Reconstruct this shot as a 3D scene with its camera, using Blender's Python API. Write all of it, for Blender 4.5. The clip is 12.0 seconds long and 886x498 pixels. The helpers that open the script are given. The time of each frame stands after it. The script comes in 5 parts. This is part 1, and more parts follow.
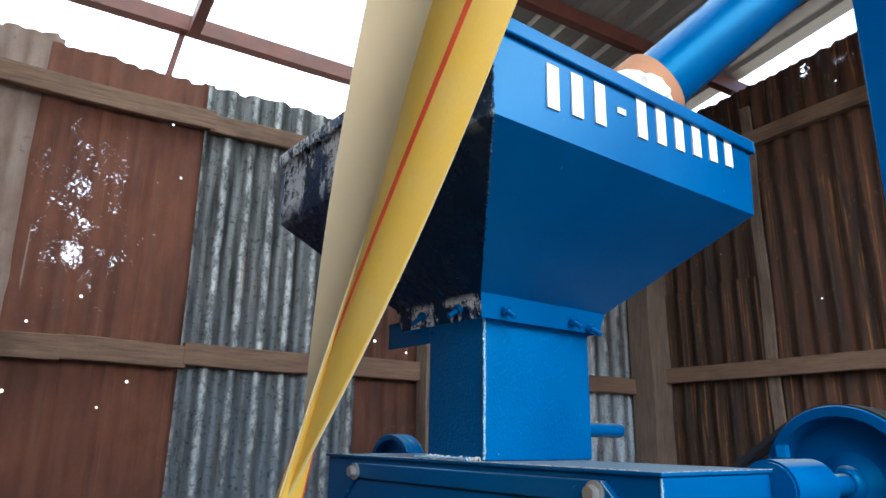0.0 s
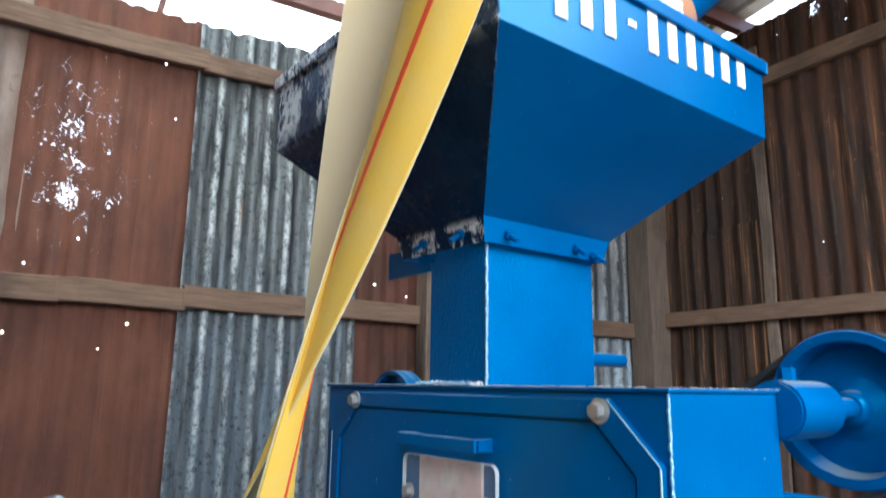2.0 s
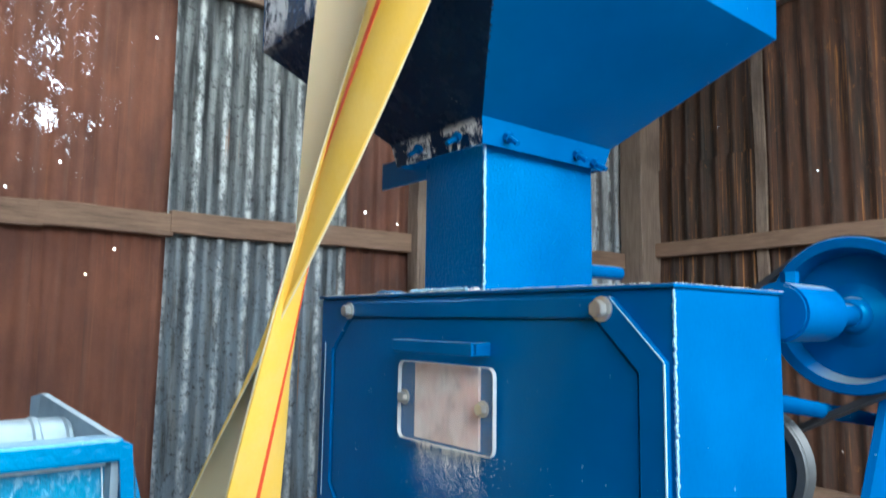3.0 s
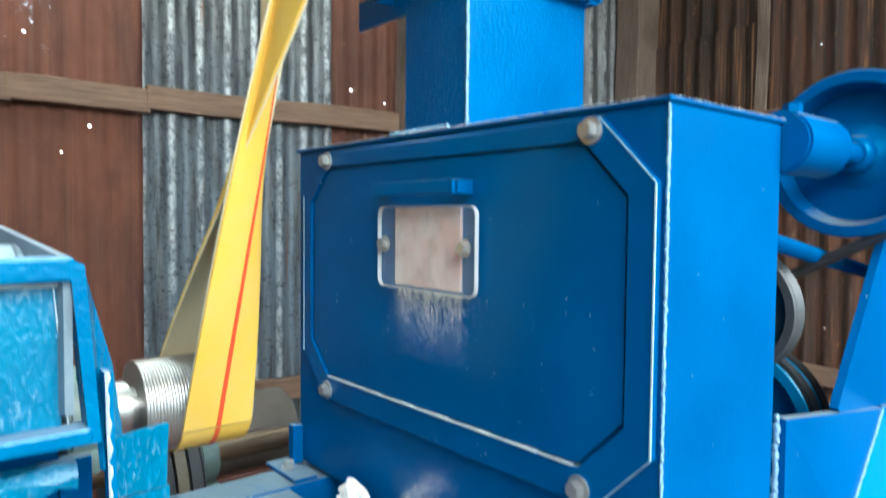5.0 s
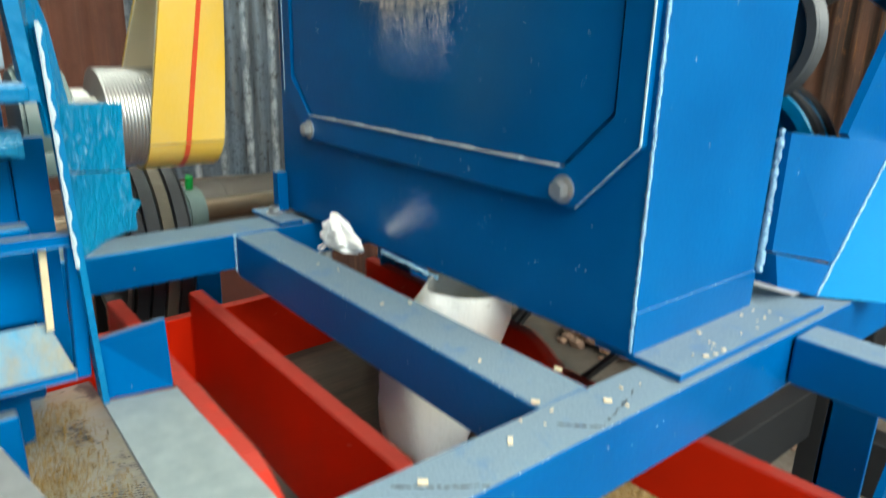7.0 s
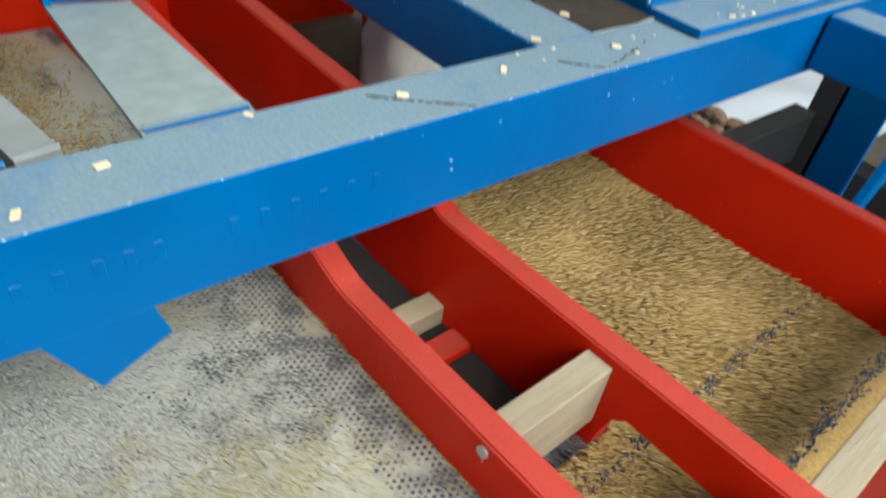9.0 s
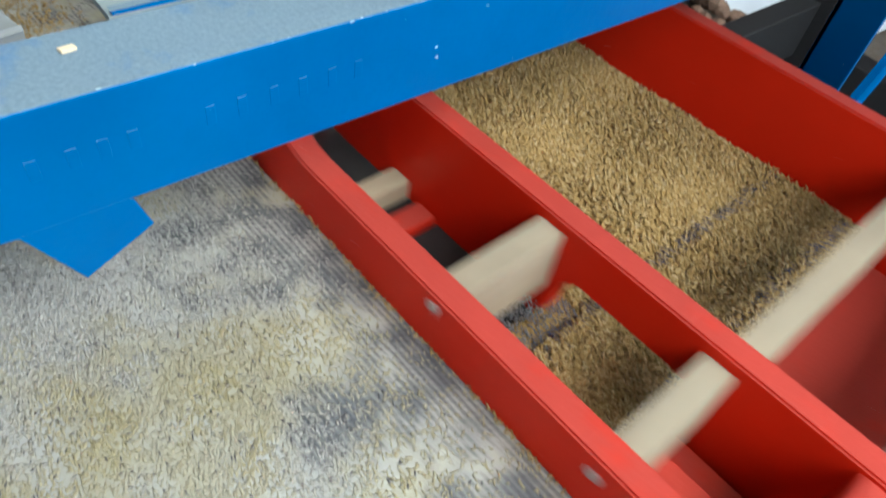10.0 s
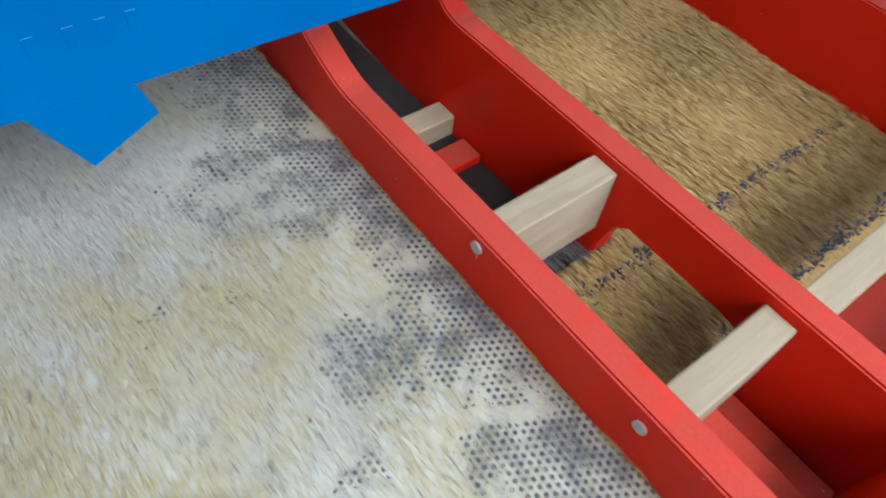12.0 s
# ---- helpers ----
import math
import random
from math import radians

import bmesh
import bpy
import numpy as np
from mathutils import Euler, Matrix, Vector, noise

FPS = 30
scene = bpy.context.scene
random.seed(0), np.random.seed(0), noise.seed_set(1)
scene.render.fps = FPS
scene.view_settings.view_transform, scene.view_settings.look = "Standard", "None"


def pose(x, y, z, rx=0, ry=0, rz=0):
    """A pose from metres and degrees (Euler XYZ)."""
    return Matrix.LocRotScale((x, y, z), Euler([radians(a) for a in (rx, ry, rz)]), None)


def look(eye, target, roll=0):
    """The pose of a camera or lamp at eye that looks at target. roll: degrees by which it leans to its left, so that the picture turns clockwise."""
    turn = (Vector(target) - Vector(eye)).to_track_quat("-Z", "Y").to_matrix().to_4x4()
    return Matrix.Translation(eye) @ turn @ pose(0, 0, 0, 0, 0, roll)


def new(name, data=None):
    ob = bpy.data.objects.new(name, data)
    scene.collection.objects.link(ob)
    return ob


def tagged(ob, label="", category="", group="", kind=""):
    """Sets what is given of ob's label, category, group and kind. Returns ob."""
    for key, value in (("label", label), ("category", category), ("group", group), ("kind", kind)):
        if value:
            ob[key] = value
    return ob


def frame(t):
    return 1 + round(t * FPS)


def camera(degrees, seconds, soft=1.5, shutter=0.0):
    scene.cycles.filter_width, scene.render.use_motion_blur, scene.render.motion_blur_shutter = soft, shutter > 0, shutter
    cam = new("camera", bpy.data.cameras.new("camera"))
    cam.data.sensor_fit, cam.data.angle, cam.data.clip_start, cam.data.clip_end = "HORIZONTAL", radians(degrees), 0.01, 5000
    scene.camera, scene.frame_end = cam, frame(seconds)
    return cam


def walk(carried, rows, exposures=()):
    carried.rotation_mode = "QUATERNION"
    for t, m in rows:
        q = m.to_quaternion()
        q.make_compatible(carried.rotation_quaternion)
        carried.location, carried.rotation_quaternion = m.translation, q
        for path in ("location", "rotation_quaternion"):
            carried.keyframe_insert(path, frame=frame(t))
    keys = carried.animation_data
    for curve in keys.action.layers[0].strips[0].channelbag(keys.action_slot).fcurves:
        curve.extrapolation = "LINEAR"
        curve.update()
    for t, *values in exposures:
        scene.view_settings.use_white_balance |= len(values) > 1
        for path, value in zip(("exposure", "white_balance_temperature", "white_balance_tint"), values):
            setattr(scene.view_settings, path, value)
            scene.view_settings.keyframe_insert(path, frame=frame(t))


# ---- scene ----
cam = camera(66.0, 12.0, shutter=0.9)
PATH = [
    (0, (0.024, 0.022, 1.394), (-1.502, 1.201, 1.926), 0.9),
    (0.5, (0.024, 0.023, 1.396), (-1.514, 1.19, 1.92), 0.8),
    (1, (0.021, 0.026, 1.388), (-1.524, 1.192, 1.893), 0.9),
    (1.5, (0.01, 0.033, 1.38), (-1.533, 1.218, 1.844), 0.7),
    (2, (-0.004, 0.04, 1.363), (-1.553, 1.243, 1.757), 0.8),
    (2.5, (-0.022, 0.048, 1.341), (-1.577, 1.268, 1.647), 0.7),
    (3, (-0.038, 0.056, 1.325), (-1.588, 1.302, 1.537), 0.8),
    (4.8, (-0.066, 0.095, 1.272), (-1.611, 1.362, 1.219), 0.8),
    (5, (-0.068, 0.1, 1.258), (-1.609, 1.371, 1.167), 0.5),
    (5.5, (-0.07, 0.112, 1.231), (-1.602, 1.378, 1.008), 0.3),
    (6, (-0.077, 0.122, 1.195), (-1.597, 1.376, 0.857), 0.7),
    (6.5, (-0.078, 0.135, 1.158), (-1.582, 1.367, 0.69), 1.3),
    (7, (-0.077, 0.142, 1.127), (-1.557, 1.354, 0.54), 1.5),
    (7.5, (-0.08, 0.145, 1.083), (-1.532, 1.315, 0.359), 2.7),
    (7.7, (-0.079, 0.146, 1.065), (-1.514, 1.299, 0.282), 3.2),
    (9.5, (-0.09, 0.16, 1.037), (-1.104, 1.165, -0.363), 9.9),
    (10, (-0.084, 0.161, 1.034), (-1.03, 1.122, -0.443), 10.2),
    (10.5, (-0.085, 0.162, 1.029), (-0.96, 1.068, -0.525), 10.9),
    (11, (-0.076, 0.164, 1.018), (-0.945, 1.024, -0.565), 10.0),
    (11.5, (-0.069, 0.167, 1.021), (-0.936, 0.991, -0.582), 9.4),
    (12, (-0.06, 0.17, 1.017), (-0.967, 0.964, -0.579), 8.3),
]
walk(cam, [(t, look(eye, target, roll)) for t, eye, target, roll in PATH],
     exposures=[(0.0, 1.74, 6050, 9), (1.5, 1.98, 5980, 8), (2.5, 2.42, 5950, 4), (5.5, 2.6, 6250, 0), (6.5, 2.5, 6650, 0), (7.5, 2.22, 7050, 0), (9.5, 2.1, 6350, 2), (12.0, 2.02, 5950, 7)])

# ---- world and light ----
world = bpy.data.worlds.new("sky")
scene.world = world
world.use_nodes = True
wn = world.node_tree
sky = wn.nodes.new("ShaderNodeTexSky")
sky.sky_type, sky.sun_disc = "NISHITA", False
sky.sun_elevation, sky.sun_rotation = radians(52), radians(-60)
sky.air_density, sky.dust_density = 1.2, 3.0
wn.links.new(sky.outputs[0], wn.nodes["Background"].inputs[0])
wn.nodes["Background"].inputs[1].default_value = 0.15
sun = new("sun", bpy.data.lights.new("sun", "SUN"))
sun.data.energy, sun.data.angle, sun.data.color = 3.0, radians(1.0), (1.0, 0.95, 0.88)
sun.matrix_basis = look((-3.0, 1.7, 5.0), (0, 0, 0))

# daylight of the open side of the shed
door_light = new("daylight", bpy.data.lights.new("daylight", "AREA"))
door_light.data.shape, door_light.data.size, door_light.data.size_y = "RECTANGLE", 3.4, 1.6
door_light.data.energy, door_light.data.color = 52.0, (1.0, 0.965, 0.90)
door_light.matrix_basis = look((1.70, 0.70, 2.75), (0.85, 0.6, 0.85))


# ---- materials ----
class Mat:
    """A node material on a Principled shader."""

    def __init__(self, name, rough=0.5, metal=0.0, coat=0.0):
        self.m = bpy.data.materials.new(name)
        self.m.use_nodes = True
        self.t = self.m.node_tree
        self.b = self.t.nodes["Principled BSDF"]
        self.b.inputs["Roughness"].default_value = rough
        self.b.inputs["Metallic"].default_value = metal
        self.b.inputs["Coat Weight"].default_value = coat
        self.b.inputs["Coat Roughness"].default_value = 0.2
        self.co = self.t.nodes.new("ShaderNodeTexCoord").outputs["Object"]

    def put(self, kind, **at):
        n = self.t.nodes.new(kind)
        for k, v in at.items():
            n.inputs[k].default_value = v
        return n

    def link(self, a, b):
        self.t.links.new(a, b)

    def scaled(self, sx, sy, sz, source=None):
        n = self.t.nodes.new("ShaderNodeMapping")
        n.inputs["Scale"].default_value = (sx, sy, sz)
        self.link(source or self.co, n.inputs["Vector"])
        return n.outputs[0]

    def noise(self, scale, detail=4.0, rough=0.55, vec=None):
        n = self.put("ShaderNodeTexNoise", Scale=scale, Detail=detail, Roughness=rough)
        self.link(vec or self.co, n.inputs["Vector"])
        return n.outputs["Fac"]

    def ramp(self, fac, lo, hi):
        n = self.t.nodes.new("ShaderNodeMapRange")
        n.inputs[1].default_value, n.inputs[2].default_value = lo, hi
        self.link(fac, n.inputs[0])
        return n.outputs[0]

    def math(self, op, a, b):
        n = self.t.nodes.new("ShaderNodeMath")
        n.operation = op
        for i, v in enumerate((a, b)):
            if isinstance(v, (int, float)):
                n.inputs[i].default_value = v
            else:
                self.link(v, n.inputs[i])
        return n.outputs[0]

    def mix(self, fac, a, b):
        n = self.t.nodes.new("ShaderNodeMix")
        n.data_type = "RGBA"
        if isinstance(fac, (int, float)):
            n.inputs[0].default_value = fac
        else:
            self.link(fac, n.inputs[0])
        for i, v in ((6, a), (7, b)):
            if isinstance(v, tuple):
                n.inputs[i].default_value = (*v, 1.0)
            else:
                self.link(v, n.inputs[i])
        return n.outputs[2]

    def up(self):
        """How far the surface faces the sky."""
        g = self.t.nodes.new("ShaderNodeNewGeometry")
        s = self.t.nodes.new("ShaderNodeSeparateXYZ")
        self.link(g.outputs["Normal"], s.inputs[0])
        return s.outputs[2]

    def axis(self, i):
        s = self.t.nodes.new("ShaderNodeSeparateXYZ")
        self.link(self.co, s.inputs[0])
        return s.outputs[i]

    def rand(self):
        return self.t.nodes.new("ShaderNodeObjectInfo").outputs["Random"]

    def island(self):
        return self.t.nodes.new("ShaderNodeNewGeometry").outputs["Random Per Island"]

    def color(self, c):
        if isinstance(c, tuple):
            self.b.inputs["Base Color"].default_value = (*c, 1.0)
        else:
            self.link(c, self.b.inputs["Base Color"])
        return self

    def roughness(self, c):
        self.link(c, self.b.inputs["Roughness"])

    def bump(self, h, strength, dist=0.002):
        n = self.put("ShaderNodeBump", Strength=strength, Distance=dist)
        self.link(h, n.inputs["Height"])
        self.link(n.outputs[0], self.b.inputs["Normal"])


def paint(name, col, dark, rough, dust, dust_light_col, grain, relief, tint=(1.0, 1.0, 1.0)):
    """Brushed enamel on steel or wood: uneven coat, chips, and on what faces up a tone for both dust and top light."""
    m = Mat(name, rough, 0.0, 0.1)
    m.b.inputs["Specular IOR Level"].default_value = 0.5 if tint[2] > 0.9 else 0.22
    m.b.inputs["Specular Tint"].default_value = (*tint, 1.0)
    m.b.inputs["Coat Tint"].default_value = (*tint, 1.0)
    big, fine = m.noise(7, 5), m.noise(grain, 3)
    c = m.mix(m.ramp(big, 0.35, 0.7), dark, col)
    chips = m.ramp(m.noise(150, 2), 0.765, 0.78)
    c = m.mix(chips, c, tuple(min(1, v * 0.5 + 0.3) for v in col))
    # up-facing colour holds settled dust and the light from above
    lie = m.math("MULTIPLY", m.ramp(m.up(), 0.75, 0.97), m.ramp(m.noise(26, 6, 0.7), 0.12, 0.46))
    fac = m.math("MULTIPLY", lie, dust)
    speck = m.mix(m.ramp(m.noise(420, 2), 0.3, 0.75), tuple(v * 0.75 for v in dust_light_col), dust_light_col)
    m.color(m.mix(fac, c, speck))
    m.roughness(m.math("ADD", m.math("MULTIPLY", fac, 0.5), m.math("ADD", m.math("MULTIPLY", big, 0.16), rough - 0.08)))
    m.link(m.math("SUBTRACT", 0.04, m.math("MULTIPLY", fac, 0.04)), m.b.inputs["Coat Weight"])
    m.bump(m.math("ADD", fine, m.math("MULTIPLY", big, 1.5)), relief, 0.0015)
    return m.m


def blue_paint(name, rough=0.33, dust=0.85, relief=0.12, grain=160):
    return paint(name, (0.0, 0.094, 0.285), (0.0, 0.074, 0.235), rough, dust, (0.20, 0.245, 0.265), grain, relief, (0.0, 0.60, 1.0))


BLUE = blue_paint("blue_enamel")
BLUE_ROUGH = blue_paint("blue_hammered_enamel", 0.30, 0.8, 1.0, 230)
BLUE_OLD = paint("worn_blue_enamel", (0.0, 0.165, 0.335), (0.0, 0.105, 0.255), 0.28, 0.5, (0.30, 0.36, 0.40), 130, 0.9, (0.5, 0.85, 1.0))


def hammered():
    """Pale blue enamel over pitted plate, the high spots rubbed to a whitish dust."""
    m = Mat("hammered_pale_blue_enamel", 0.3, 0.0, 0.25)
    pits = m.noise(170, 3, 0.6, m.scaled(1, 1, 0.55))
    wear = m.math("MULTIPLY", m.ramp(pits, 0.53, 0.66), m.ramp(m.noise(16, 5, 0.7), 0.40, 0.62))
    c = m.mix(m.ramp(m.noise(12, 5), 0.35, 0.65), (0.0, 0.100, 0.21), (0.0, 0.15, 0.275))
    m.color(m.mix(m.math("MULTIPLY", wear, 0.4), c, (0.32, 0.48, 0.56)))
    m.b.inputs["Specular Tint"].default_value = (0.7, 0.9, 1.0, 1.0)
    m.bump(pits, 0.9, 0.003)
    return m.m


HAMMERED = hammered()
RED = paint("red_enamel", (0.56, 0.017, 0.004), (0.47, 0.013, 0.003), 0.45, 0.5, (0.19, 0.08, 0.068), 120, 0.12, (1.0, 0.35, 0.25))
RED_DARK = paint("red_oxide_steel", (0.17, 0.05, 0.035), (0.11, 0.035, 0.025), 0.5, 0.3, (0.25, 0.16, 0.12), 60, 0.3)


def scraped():
    """Glossy blue enamel darkened for a side in shade, scraped to bright metal in flakes along the rim and the foot."""
    m = Mat("scraped_shaded_enamel", 0.26, 0.0, 0.08)
    m.b.inputs["Specular IOR Level"].default_value = 0.25
    m.b.inputs["Specular Tint"].default_value = (0.5, 0.75, 1.0, 1.0)
    v = m.scaled(1, 1, 0.5)
    patch = m.math("MULTIPLY", m.ramp(m.noise(14, 7, 0.75, v), 0.47, 0.50), m.ramp(m.noise(70, 7, 0.85), 0.44, 0.49))
    zone = m.math("MAXIMUM", m.ramp(m.axis(2), 0.160, 0.20), m.ramp(m.axis(2), 0.032, 0.022))
    flecks = m.ramp(m.noise(210, 3, 0.7), 0.70, 0.72)
    fac = m.math("MAXIMUM", m.math("MULTIPLY", patch, zone), m.math("MULTIPLY", flecks, m.ramp(m.noise(20, 4), 0.5, 0.6)))
    # base far below the blue enamel: shade of the south side in the colour
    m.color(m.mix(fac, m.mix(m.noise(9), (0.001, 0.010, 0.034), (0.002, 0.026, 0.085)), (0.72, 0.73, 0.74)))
    m.roughness(m.math("ADD", m.math("MULTIPLY", fac, 0.3), m.math("MULTIPLY", m.noise(30, 5, 0.7), 0.5)))
    m.bump(m.math("ADD", m.noise(26, 6, 0.65), m.math("MULTIPLY", m.noise(140, 3), 0.25)), 0.55, 0.006)
    return m.m


SCRAPED = scraped()


def rust(name, base, deep, streak, holes=None, band=None, lines=1.0):
    """Rusted iron: vertical streaks, mottling, and holes rusted through in clusters and pinpricks."""
    m = Mat(name, 0.8)
    v = m.scaled(9, 9, 0.7) if lines > 0.5 else m.scaled(2.6, 2.6, 1.1)
    stain, big, fine = m.noise(2.2, 6, 0.6, v), m.noise(3.0, 6, 0.65), m.noise(90, 4, 0.7)
    c = m.mix(m.ramp(stain, 0.36, 0.62), deep, base)
    c = m.mix(m.ramp(big, 0.55, 0.75), c, tuple(x * 0.55 for x in base))
    thin = m.math("MULTIPLY", m.ramp(m.noise(14, 4, 0.6, m.scaled(6, 6, 0.10)), 0.56, 0.72), m.ramp(m.noise(1.6, 4), 0.40, 0.60))
    c = m.mix(m.math("MULTIPLY", thin, lines), c, streak)
    c = m.mix(m.math("MULTIPLY", m.ramp(m.noise(16, 4, 0.6, m.scaled(5, 5, 0.08)), 0.58, 0.74), lines), c, tuple(x * 0.45 for x in deep))
    c = m.mix(m.ramp(m.noise(26, 6, 0.75, m.scaled(1, 1, 0.6)), 0.60, 0.74), c, tuple(x * 0.6 for x in streak))
    grey = m.math("MULTIPLY", m.ramp(m.math("SINE", m.math("MULTIPLY", m.axis(0), 2 * math.pi / 0.10), 0), -0.75, -1.0), m.ramp(m.noise(5, 5, 0.7, m.scaled(3, 3, 0.5)), 0.42, 0.62))
    c = m.mix(m.math("MULTIPLY", grey, 0.3 * lines), c, (0.17, 0.14, 0.12))
    c = m.mix(m.math("MULTIPLY", fine, 0.35), c, tuple(x * 0.6 for x in deep))
    m.color(c)
    m.bump(fine, 0.5, 0.002)

    def near(cx, cz, rx, rz):
        dx = m.math("POWER", m.math("DIVIDE", m.math("SUBTRACT", m.axis(0), cx), rx), 2.0)
        dz = m.math("POWER", m.math("DIVIDE", m.math("SUBTRACT", m.axis(2), cz), rz), 2.0)
        return m.ramp(m.math("ADD", dx, dz), 1.2, 0.2)
    flat = m.scaled(1, 0, 1)
    lone = m.put("ShaderNodeTexVoronoi", Scale=8.0, Randomness=1.0)
    m.link(flat, lone.inputs["Vector"])
    size = m.math("MULTIPLY", m.noise(2.9, 2), 0.085)
    open_ = m.math("MULTIPLY", m.math("LESS_THAN", lone.outputs["Distance"], size), m.math("GREATER_THAN", m.noise(3.7, 4, 0.5, flat), 0.44))
    if band:
        z0, z1 = band
        row = m.put("ShaderNodeTexVoronoi", Scale=9.0, Randomness=1.0)
        m.link(flat, row.inputs["Vector"])
        inside = m.math("MULTIPLY", m.math("GREATER_THAN", m.axis(2), z0), m.math("LESS_THAN", m.axis(2), z1))
        open_ = m.math("MAXIMUM", open_, m.math("MULTIPLY", inside, m.math("LESS_THAN", row.outputs["Distance"], 0.068)))
    if holes:
        field = m.math("ADD", m.noise(72, 8, 0.85, flat), m.math("MULTIPLY", m.ramp(m.noise(11, 3, 0.5, flat), 0.42, 0.68), 0.10))
        wide = m.math("MULTIPLY", near(*holes[0]), 0.131)
        for one in holes[1:]:
            wide = m.math("ADD", wide, m.math("MULTIPLY", near(*one), 0.085))
        open_ = m.math("MAXIMUM", open_, m.math("GREATER_THAN", m.math("ADD", field, wide), 0.752))
    clear = m.t.nodes.new("ShaderNodeBsdfTransparent")
    mixer = m.t.nodes.new("ShaderNodeMixShader")
    m.link(open_, mixer.inputs[0])
    m.link(m.b.outputs[0], mixer.inputs[1])
    m.link(clear.outputs[0], mixer.inputs[2])
    m.link(mixer.outputs[0], m.t.nodes["Material Output"].inputs["Surface"])
    return m.m


RUST = rust("rusted_iron_sheet", (0.185, 0.062, 0.033), (0.10, 0.034, 0.021), (0.30, 0.115, 0.055), ((3.12, 2.27, 0.30, 0.56), (3.155, 2.32, 0.05, 0.06), (3.15, 2.06, 0.04, 0.08)), (1.52, 1.64), 0.45)
RUST_PLAIN = rust("brown_rusted_iron_sheet", (0.145, 0.047, 0.026), (0.072, 0.026, 0.016), (0.32, 0.13, 0.05), None, None, 0.35)
RUST_DARK = rust("dark_rusted_iron_sheet", (0.064, 0.025, 0.011), (0.013, 0.008, 0.006), (0.40, 0.16, 0.035), None, (2.40, 2.47))
RUST_MID = rust("streaked_rusted_iron_sheet", (0.095, 0.033, 0.014), (0.021, 0.010, 0.006), (0.44, 0.17, 0.035), ((1.25, 3.27, 0.30, 0.07), (1.18, 3.26, 0.03, 0.05)), (2.13, 2.17))
PALE = rust("pale_weathered_sheet", (0.36, 0.28, 0.24), (0.22, 0.14, 0.105), (0.25, 0.12, 0.07), None, None, 0.2)


def galvanised(name, light, dark, tint=(0.30, 0.36, 0.42)):
    """Weathered zinc: pale streaks down the ridges, dark pitted mottling, a bluish wash low down."""
    m = Mat(name, 0.48, 0.3)
    v = m.scaled(9, 9, 0.8)
    c = m.mix(m.ramp(m.noise(3.0, 6, 0.65, v), 0.38, 0.62), dark, light)
    low = m.math("MULTIPLY", m.ramp(m.axis(2), 2.0, 1.3), m.ramp(m.noise(5, 5, 0.7, m.scaled(5, 5, 0.5)), 0.36, 0.58))
    c = m.mix(low, c, tint)
    ridge = m.ramp(m.math("SINE", m.math("MULTIPLY", m.axis(0), 2 * math.pi / 0.108), 0), 0.45, 1.0)
    worn = m.math("MULTIPLY", ridge, m.ramp(m.noise(22, 5, 0.75, m.scaled(1, 1, 0.5)), 0.42, 0.60))
    c = m.mix(m.math("MULTIPLY", worn, 0.75), c, (0.56, 0.58, 0.58))
    c = m.mix(m.math("MULTIPLY", m.ramp(m.noise(48, 5, 0.75), 0.53, 0.66), 0.85), c, tuple(x * 0.4 for x in dark))
    m.color(m.mix(m.ramp(m.noise(9, 3, 0.5, m.scaled(4, 4, 0.2)), 0.68, 0.78), c, (0.22, 0.11, 0.06)))
    m.bump(m.noise(70, 4), 0.3, 0.002)
    return m.m


GALV = galvanised("weathered_galvanised_sheet", (0.165, 0.172, 0.175), (0.035, 0.038, 0.04), (0.15, 0.185, 0.22))
GALV_DARK = galvanised("grimy_galvanised_sheet", (0.16, 0.16, 0.165), (0.05, 0.05, 0.052))


def roof_zinc():
    """Newer bright zinc sheet, lightly streaked."""
    m = Mat("bright_zinc_roof_sheet", 0.26, 0.6)
    c = m.mix(m.noise(5, 5, 0.6, m.scaled(6, 0.6, 1)), (0.46, 0.49, 0.46), (0.70, 0.74, 0.71))
    m.color(m.mix(m.ramp(m.noise(40, 5, 0.7), 0.6, 0.75), c, (0.30, 0.30, 0.27)))
    m.bump(m.noise(30, 4), 0.15, 0.003)
    return m.m


ROOF_METAL = roof_zinc()


def skylight():
    m = Mat("translucent_roof_sheet", 0.5)
    m.color((0.85, 0.9, 0.88))
    tr = m.put("ShaderNodeBsdfTranslucent", Color=(0.9, 0.95, 0.93, 1))
    mx = m.put("ShaderNodeMixShader", Fac=0.92)
    m.link(m.b.outputs[0], mx.inputs[1])
    m.link(tr.outputs[0], mx.inputs[2])
    m.link(mx.outputs[0], m.t.nodes["Material Output"].inputs["Surface"])
    return m.m


SKYLIGHT = skylight()


def timber(name, light, dark, sx, sy, sz):
    m = Mat(name, 0.82)
    g = m.noise(6, 8, 0.7, m.scaled(sx, sy, sz))
    c = m.mix(m.ramp(g, 0.3, 0.72), dark, light)
    c = m.mix(m.ramp(m.noise(2.5, 5), 0.5, 0.72), c, tuple(x * 0.5 for x in dark))
    m.color(m.mix(m.math("MULTIPLY", m.rand(), 0.45), c, tuple(x * 0.7 for x in light)))
    m.bump(g, 0.5, 0.004)
    return m.m


BATTEN = timber("weathered_batten_wood", (0.27, 0.16, 0.105), (0.075, 0.043, 0.028), 1, 14, 14)
POST_WOOD = timber("weathered_post_wood", (0.24, 0.17, 0.13), (0.085, 0.055, 0.04), 14, 14, 1)
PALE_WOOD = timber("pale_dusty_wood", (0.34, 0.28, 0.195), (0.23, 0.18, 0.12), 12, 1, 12)

